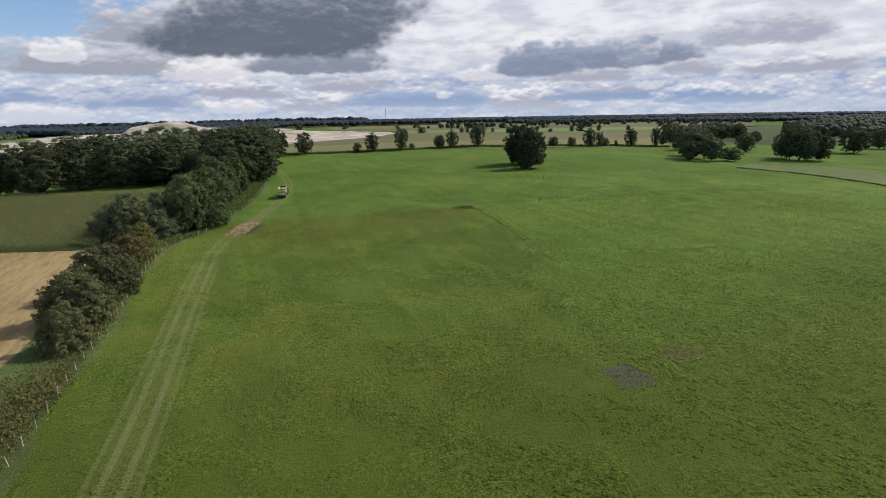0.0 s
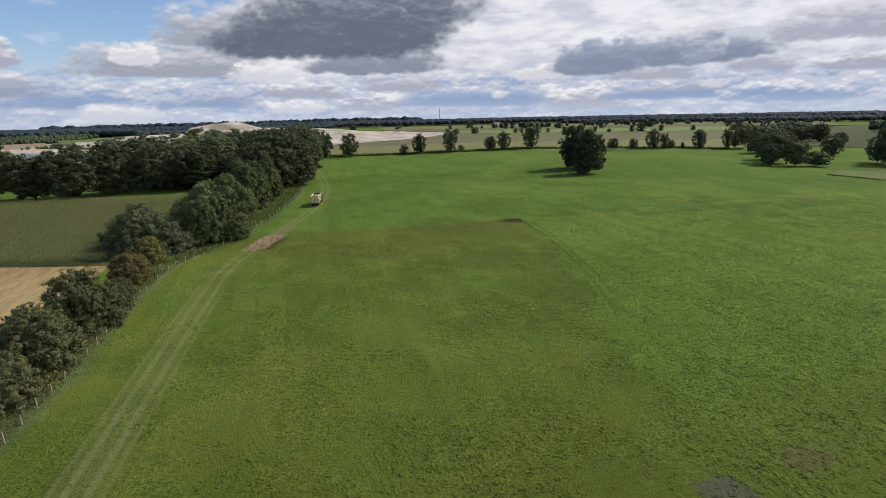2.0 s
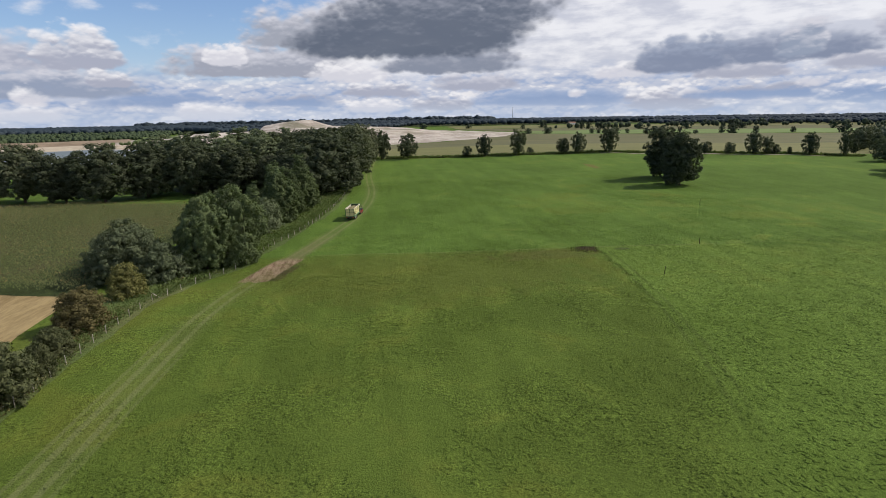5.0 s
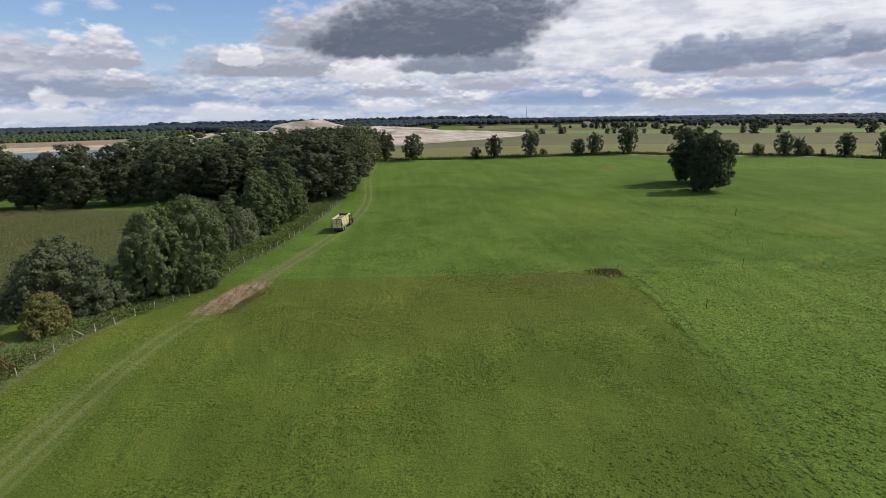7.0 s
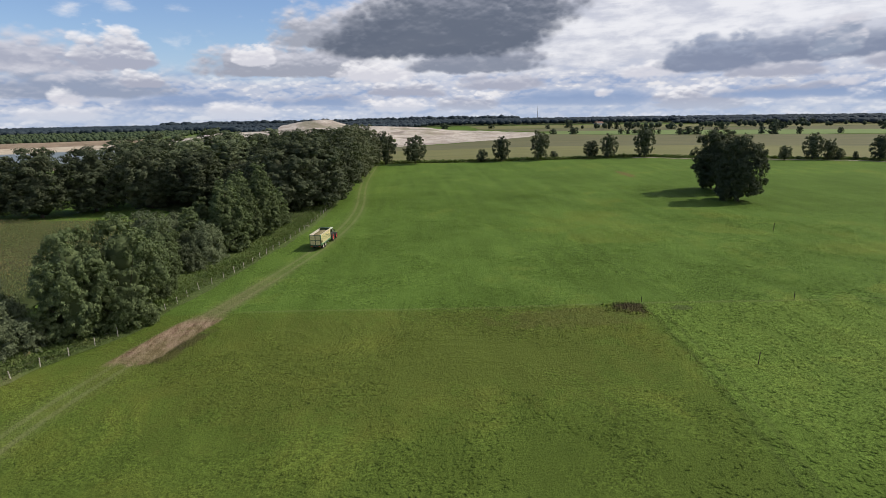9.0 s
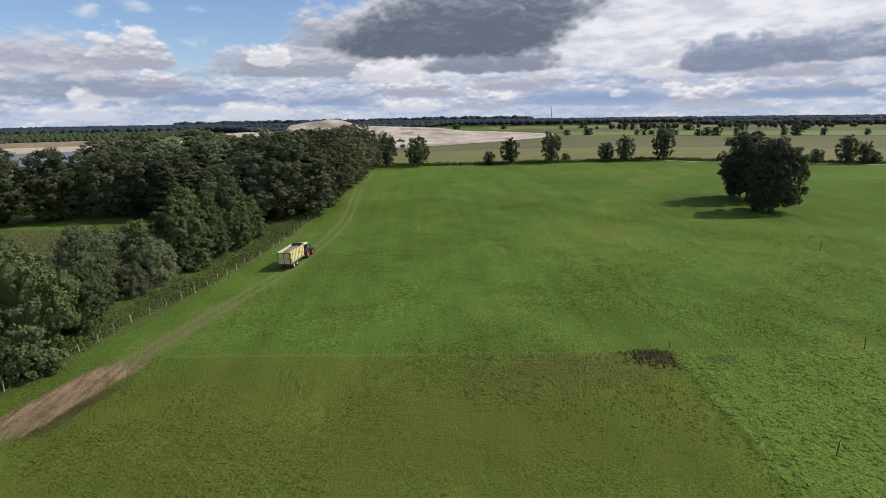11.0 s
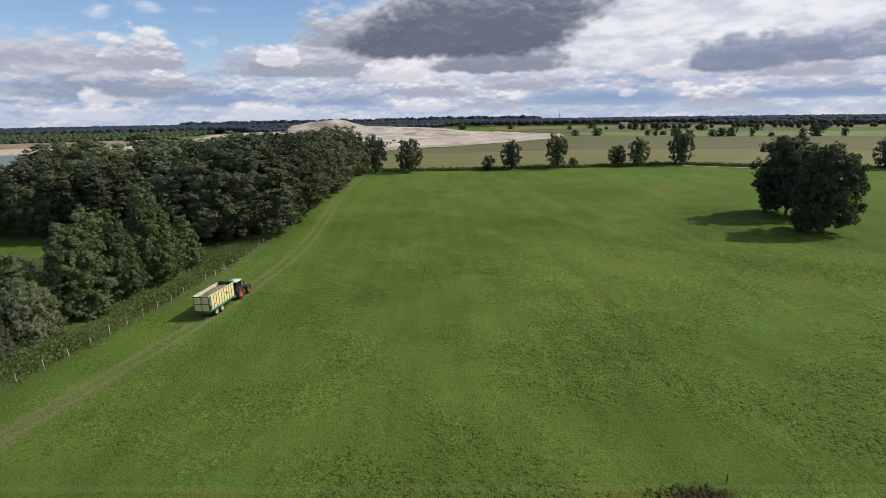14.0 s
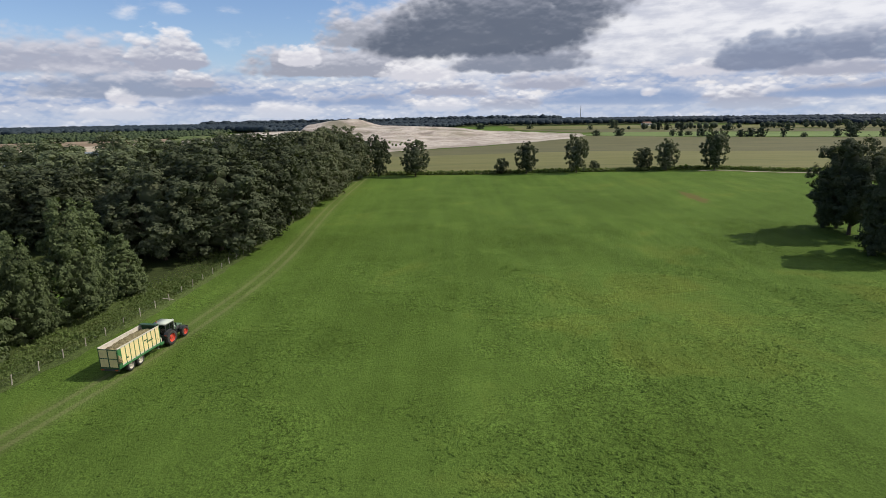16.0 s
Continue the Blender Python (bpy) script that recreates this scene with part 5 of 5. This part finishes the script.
# ---- tractor and trailer ----
def wheel(name, parent, x, y, r, width, rim_mat, out, lugs=18):
    """A wheel whose axle lies along x: tyre with lugs, dished rim, hub."""
    hub = root(name)
    hub.parent = parent
    hub.location = (x, y, r)
    bm = bmesh.new()
    n = 30
    prof = [(-0.5, 0.60), (-0.52, 0.80), (-0.44, 0.94), (-0.2, 0.985), (0.2, 0.985), (0.44, 0.94), (0.52, 0.80), (0.5, 0.60)]
    rings = []
    for k in range(n):
        a = 2 * math.pi * k / n
        rings.append([bm.verts.new((px * width, math.cos(a) * pr * r, math.sin(a) * pr * r)) for px, pr in prof])
    for k in range(n):
        p, q = rings[k], rings[(k + 1) % n]
        for i in range(len(prof) - 1):
            bm.faces.new((p[i], p[i + 1], q[i + 1], q[i]))
    for k in range(lugs):
        for s in (-1, 1):
            m = Matrix.Rotation(2 * math.pi * (k + 0.25 * (s + 1)) / lugs, 4, "X") @ Matrix.Translation((s * width * 0.25, 0, r * 0.975)) @ Matrix.Rotation(s * 0.7, 4, "Z")
            box(bm, -width * 0.26, -r * 0.03, -r * 0.03, width * 0.26, r * 0.03, r * 0.03, 0, m)
    bmesh.ops.recalc_face_normals(bm, faces=bm.faces[:])
    part("tyre", bm, RUBBER, hub)
    bm = bmesh.new()
    prof = [(-0.46, 0.60), (0.46, 0.62), (0.42, 0.56), (0.16, 0.50), (0.10, 0.26), (0.26, 0.22), (0.28, 0.02)]
    rings = [[bm.verts.new((px * width * out, math.cos(2 * math.pi * k / 24) * pr * r, math.sin(2 * math.pi * k / 24) * pr * r)) for px, pr in prof] for k in range(24)]
    for k in range(24):
        p, q = rings[k], rings[(k + 1) % 24]
        for i in range(len(prof) - 1):
            bm.faces.new((p[i], p[i + 1], q[i + 1], q[i]))
    bmesh.ops.recalc_face_normals(bm, faces=bm.faces[:])
    part("rim", bm, rim_mat, hub)
    bm = bmesh.new()
    for k in range(8):
        a = 2 * math.pi * k / 8
        box(bm, out * width * 0.22, math.cos(a) * r * 0.17 - 0.02, math.sin(a) * r * 0.17 - 0.02, out * width * 0.32, math.cos(a) * r * 0.17 + 0.02, math.sin(a) * r * 0.17 + 0.02, 0)
    part("wheel_nuts", bm, STEEL, hub)
    return hub


def arch(x0, x1, y, z, r, a0, a1, thick, n=10):
    """A curved mudguard over an axle along x."""
    bm = bmesh.new()
    rows = []
    for k in range(n + 1):
        a = a0 + (a1 - a0) * k / n
        c, s = math.cos(a), math.sin(a)
        rows.append([bm.verts.new((x, y + c * q, z + s * q)) for x, q in ((x0, r), (x1, r), (x1, r + thick), (x0, r + thick))])
    for p, q in zip(rows, rows[1:]):
        for i in range(4):
            bm.faces.new((p[i], p[(i + 1) % 4], q[(i + 1) % 4], q[i]))
    bm.faces.new(rows[0][::-1])
    bm.faces.new(rows[-1])
    bmesh.ops.recalc_face_normals(bm, faces=bm.faces[:])
    return bm


def prism(corners, x0, x1, bev=0.03):
    """A solid whose outline in y and z is given, from x0 to x1."""
    bm = bmesh.new()
    a = [bm.verts.new((x0, y, z)) for y, z in corners]
    b = [bm.verts.new((x1, y, z)) for y, z in corners]
    n = len(corners)
    bm.faces.new(a)
    bm.faces.new(b[::-1])
    for i in range(n):
        bm.faces.new((a[i], b[i], b[(i + 1) % n], a[(i + 1) % n]))
    bmesh.ops.recalc_face_normals(bm, faces=bm.faces[:])
    if bev:
        bmesh.ops.bevel(bm, geom=bm.edges[:], offset=bev, segments=2, affect="EDGES")
    return bm


def build_tractor(m):
    """Forward is +y; the rear axle stands over the origin."""
    t = tagged(root("tractor", m), "green and charcoal farm tractor with red rims and a pale roof", "tractor")
    part("chassis", boxes((-0.32, -0.5, 0.55, 0.32, 3.1, 1.15), (-0.75, -0.14, 0.82, 0.75, 0.14, 1.08), (-0.7, 2.66, 0.6, 0.7, 2.9, 0.82), (-0.42, 2.9, 0.6, 0.42, 3.35, 0.95), bev=0.04), CHARCOAL, t)
    part("hood", prism([(1.15, 1.15), (1.15, 1.98), (1.7, 1.98), (2.7, 1.82), (3.22, 1.62), (3.34, 1.35), (3.30, 1.05)], -0.42, 0.42, 0.07), HOOD, t, "dark green rounded hood", True)
    part("grille", boxes((-0.33, 3.28, 1.02, 0.33, 3.37, 1.5), bev=0.02), CHARCOAL, t)
    for s in (-1, 1):
        part("vent", boxes((s * 0.415, 1.9, 1.2, s * 0.44, 2.9, 1.62), bev=0.01), CHARCOAL, t)
        part("headlight", boxes((s * 0.16, 3.24, 1.46, s * 0.36, 3.32, 1.58), bev=0.02), PALE, t)
    part("front_weight", boxes((-0.55, 3.4, 0.55, 0.55, 3.85, 1.05), bev=0.08), GREEN, t, "light green front weight")
    cab = part("cab", boxes((-0.80, -0.55, 1.05, 0.80, 1.15, 1.35), (-0.80, -0.55, 1.35, -0.72, -0.46, 2.74), (0.72, -0.55, 1.35, 0.80, -0.46, 2.74), (-0.76, 0.30, 1.35, -0.70, 0.38, 2.74),
                            (0.70, 0.30, 1.35, 0.76, 0.38, 2.74), (-0.70, 1.04, 1.35, -0.62, 1.13, 2.74), (0.62, 1.04, 1.35, 0.70, 1.13, 2.74), (-0.80, -0.55, 2.66, 0.80, 1.13, 2.76), bev=0.02), CHARCOAL, t)
    for s in (-1, 1):
        part("window", boxes((s * 0.755, -0.45, 1.36, s * 0.765, 0.29, 2.65), bev=0), GLASS, cab)
        part("window", boxes((s * 0.715, 0.39, 1.36, s * 0.725, 1.03, 2.65), bev=0), GLASS, cab)
    part("window", boxes((-0.71, -0.52, 1.5, 0.71, -0.51, 2.65), bev=0), GLASS, cab)
    part("window", boxes((-0.61, 1.08, 1.98, 0.61, 1.09, 2.65), bev=0), GLASS, cab)
    part("seat", boxes((-0.26, -0.3, 1.36, 0.26, 0.2, 1.6), (-0.24, -0.36, 1.6, 0.24, -0.24, 2.15), bev=0.05), CHARCOAL, cab)
    part("steering_wheel", boxes((-0.2, 0.62, 1.85, 0.2, 0.66, 2.1), (-0.04, 0.64, 1.36, 0.04, 0.72, 1.95), bev=0.015), CHARCOAL, cab)
    part("roof", prism([(-0.68, 2.77), (-0.66, 2.92), (-0.45, 3.02), (0.9, 3.02), (1.24, 2.90), (1.28, 2.77)], -0.86, 0.86, 0.05), ROOF, t, "pale grey cab roof", True)
    for s in (-1, 1):
        part("fender", arch(s * 0.66, s * 1.22, 0, 0.95, 1.02, 0.25, 2.7, 0.05), CHARCOAL, t)
        part("front_fender", arch(s * 0.72, s * 1.16, 2.78, 0.70, 0.76, 0.5, 2.5, 0.03, 8), CHARCOAL, t)
        part("tail_light", boxes((s * 0.80, -0.98, 1.46, s * 1.08, -0.93, 1.56), bev=0.01), LAMP, t)
        part("mirror", boxes((s * 1.06, 1.0, 2.05, s * 1.26, 1.06, 2.5), (s * 0.72, 1.02, 2.5, s * 1.2, 1.05, 2.54), bev=0.015), CHARCOAL, t)
        part("step", boxes((s * 0.62, 0.86, 0.45, s * 0.95, 1.25, 0.5), (s * 0.62, 0.86, 0.75, s * 0.92, 1.25, 0.8), (s * 0.60, 0.95, 0.45, s * 0.64, 1.15, 1.15), bev=0.01), CHARCOAL, t)
        wheel("wheel", t, s * 0.95, 0, 0.95, 0.58, RED, s)
        wheel("wheel", t, s * 0.93, 2.78, 0.70, 0.46, RED, s)
        part("work_light", boxes((s * 0.45, -0.72, 2.82, s * 0.62, -0.66, 2.92), bev=0.015), PALE, t)
    part("exhaust", tube_bm([(0.62, 1.28, 1.3), (0.62, 1.28, 2.2), (0.62, 1.28, 2.9), (0.62, 1.24, 3.0)], [0.09, 0.09, 0.055, 0.055]), STEEL, t)
    part("hitch", boxes((-0.12, -0.72, 0.42, 0.12, -0.4, 0.54), (-0.45, -0.8, 0.62, -0.37, -0.3, 0.72), (0.37, -0.8, 0.62, 0.45, -0.3, 0.72), bev=0.02), STEEL, t)
    part("beacon", tube_bm([(-0.55, -0.35, 3.0), (-0.55, -0.35, 3.12), (-0.55, -0.35, 3.2)], [0.06, 0.06, 0.03]), LAMP, t)
    return t


def build_trailer(m, L=7.1, W=2.44, Z0=1.10, Z1=3.36):
    """Forward is +y; the rear of the body stands over the origin."""
    t = tagged(root("silage_trailer", m), "cream and green two-axle silage trailer, loaded", "trailer")
    h = W / 2
    part("floor", boxes((-h, 0, Z0, h, L, Z0 + 0.1)), GREEN, t)
    part("subframe", boxes((-0.55, 0.1, 0.82, -0.40, L, Z0 - 0.004), (0.40, 0.1, 0.82, 0.55, L, Z0 - 0.004), (-0.9, 1.78, 0.55, 0.9, 1.92, 0.7), (-0.9, 3.33, 0.55, 0.9, 3.47, 0.7), (-0.5, 1.2, 0.62, -0.36, 4.2, 0.84), (0.36, 1.2, 0.62, 0.5, 4.2, 0.84)), GREEN, t)
    n = 9
    for s in (-1, 1):
        wall = part("side_wall", boxes((s * (h - 0.06), 0.06, Z0 + 0.1, s * (h - 0.02), L, Z1), bev=0.008), PALE, t, "pale inner side wall")
        step = (L - 0.55) / n
        for k in range(n):
            y0 = 0.52 + k * step
            part("panel", boxes((s * (h - 0.018), y0 + 0.05, Z0 + 0.30, s * (h + 0.012), y0 + step - 0.05, Z1 - 0.10), bev=0.012), CREAM, wall)
        for k in range(n + 1):
            y0 = 0.52 + k * step
            part("rib", boxes((s * (h - 0.018), y0 - 0.035, Z0 + 0.145, s * (h + 0.05), y0 + 0.035, Z1 - 0.02), bev=0.012), GREEN, wall)
        part("corner_panel", boxes((s * (h - 0.018), 0.02, Z0 - 0.05, s * (h + 0.05), 0.46, Z1 - 0.02), bev=0.015), GREEN, wall, "green rear corner panel")
        part("top_rail", boxes((s * (h - 0.10), 0.0, Z1, s * (h + 0.05), L, Z1 + 0.10), bev=0.02), PALE, wall)
        part("bottom_rail", boxes((s * (h - 0.12), 0.0, Z0 - 0.10, s * (h + 0.05), L, Z0 + 0.14), bev=0.02), GREEN, wall)
        for y in (1.85, 3.40):
            wheel("wheel", t, s * 0.95, y, 0.62, 0.52, PALE, s, 14)
        part("tail_light", boxes((s * 0.72, -0.13, 0.80, s * 1.08, -0.08, 0.92), bev=0.01), LAMP, t)
        # lettering on the side, unreadable: plain bars
        for y0, z0, ln in ((4.35, 2.5, 0.5), (4.7, 2.2, 1.1), (1.25, 1.75, 0.35)):
            part("side_mark", boxes((s * (h + 0.013), y0, z0, s * (h + 0.019), y0 + ln, z0 + 0.16), bev=0), DEEP_GREEN, wall)
    gate = part("tailgate", boxes((-h, -0.06, Z0 - 0.1, -h + 0.1, 0.0, Z1), (h - 0.1, -0.06, Z0 - 0.1, h, 0.0, Z1), (-h + 0.1, -0.06, Z0 - 0.1, h - 0.1, 0.0, Z0 + 0.08), (-h + 0.1, -0.06, Z1 - 0.12, h - 0.1, 0.0, Z1),
                                  (-0.07, -0.06, Z0 + 0.08, 0.07, 0.0, Z1 - 0.12), (-h + 0.1, -0.06, 2.16, -0.07, 0.0, 2.26), (0.07, -0.06, 2.16, h - 0.1, 0.0, 2.26), bev=0.012), DEEP_GREEN, t)
    for x0, x1 in ((-h + 0.11, -0.08), (0.08, h - 0.11)):
        for z0, z1 in ((Z0 + 0.09, 2.15), (2.27, Z1 - 0.13)):
            part("panel", boxes((x0, -0.045, z0, x1, -0.01, z1), bev=0.008), CREAM, gate)
    part("bumper", boxes((-h + 0.05, -0.09, 0.74, h - 0.05, 0.0, 0.98), bev=0.02), CHARCOAL, t)
    front = part("front_wall", boxes((-h, L, Z0, h, L + 0.08, Z1 + 0.28), bev=0.02), DEEP_GREEN, t, "dark green raised front wall")
    part("spill_board", boxes((-h + 0.05, L - 0.45, Z1 + 0.22, h - 0.05, L + 0.02, Z1 + 0.29), bev=0.015), DEEP_GREEN, front)
    part("drawbar", prism([(L - 0.4, 0.72), (L - 0.4, 1.06), (L + 0.70, 1.02), (L + 1.58, 0.66), (L + 1.58, 0.52), (L + 0.75, 0.60)], -0.34, 0.34, 0.04), GREEN, t)
    part("toolbox", boxes((-0.95, L + 0.12, 1.0, 0.95, L + 0.66, 1.60), bev=0.08), PALE, t, "pale hydraulic box")
    part("guard", boxes((-1.12, L + 0.1, 0.72, -0.9, L + 0.75, 1.0), (0.9, L + 0.1, 0.72, 1.12, L + 0.75, 1.0), bev=0.03), GREEN, t)
    part("support_leg", boxes((0.38, L + 0.3, 0.18, 0.48, L + 0.4, 0.9), (0.31, L + 0.22, 0.12, 0.55, L + 0.48, 0.18), bev=0.01), STEEL, t)
    return t


def build_load(m, L=7.1, W=2.44, Z=3.18):
    """Chopped forage heaped in the trailer."""
    rng = np.random.default_rng(51)
    nu, nv = 22, 60
    u, v = np.meshgrid(np.linspace(-1, 1, nu), np.linspace(0, 1, nv))
    x, y = u * (W / 2 - 0.08), 0.12 + v * (L - 0.2)
    z = Z - 0.35 + 0.55 * (1 - u**2) * np.sin(np.pi * np.clip(v * 0.96 + 0.02, 0, 1)) ** 0.5 + 0.07 * np.sin(x * 5 + y * 3) * np.sin(y * 4) + rng.normal(0, 0.035, u.shape)
    i = (np.arange(nu - 1)[None] + nu * np.arange(nv - 1)[:, None]).ravel()
    top = np.c_[x.ravel(), y.ravel(), z.ravel()]
    ob = solid("silage_load", mesh_from("silage_load", top, np.stack([i, i + 1, i + nu + 1, i + nu], 1)), SILAGE)
    mod = ob.modifiers.new("depth", "SOLIDIFY")
    mod.thickness, mod.offset = 1.2, -1.0
    ob.matrix_basis = m
    return tagged(ob, "heap of chopped brown-green silage in a trailer", "silage", kind="stuff")


def build_rig():
    ang = radians(10.5)
    way, side = Vector((math.sin(ang), math.cos(ang), 0)), Vector((math.cos(ang), -math.sin(ang), 0))
    # the trailer's right-hand rear wheel stands on the right-hand rut
    size = 0.9
    rear = Vector((12.35, 189.8, 0)) - (side * 1.05 + way * 1.85) * size
    ahead = rear + way * 9.35 * size
    for fn, p in ((build_trailer, rear), (build_load, rear), (build_tractor, ahead)):
        q = p + way * 3
        pitch = math.atan2(ground_z(q.x, q.y) - ground_z(p.x, p.y), 3)
        fn(Matrix.LocRotScale((p.x, p.y, ground_z(p.x, p.y) + 0.12), Euler((pitch, 0, -ang)), (size, size, size)))


build_rig()


# ---- far buildings ----
def build_far():
    x, y = 470.0, 1330.0
    house = tagged(root("farm_building", pose(x, y, ground_z(x, y), 0, 0, 15)), "small white farm building far across fields", "building")
    part("wall", boxes((-9, -5, -0.5, 9, 5, 5.0), bev=0.05), BRICK, house)
    part("roof", prism([(-5.6, 4.9), (0, 8.2), (5.6, 4.9)], -9.6, 9.6, 0.05), TILES, house)
    for k in range(4):
        part("window", boxes((-7 + 4 * k, -5.06, 1.4, -5.4 + 4 * k, -4.98, 3.2), bev=0), CHARCOAL, house)
    x, y = 470.0, 1900.0
    mast = tagged(root("radio_mast", pose(x, y, ground_z(x, y))), "thin grey mast on the horizon", "mast")
    part("pole", tube_bm([(0, 0, 0), (0, 0, 30), (0, 0, 48)], [1.0, 0.8, 0.5], 6), STEEL, mast)


build_far()
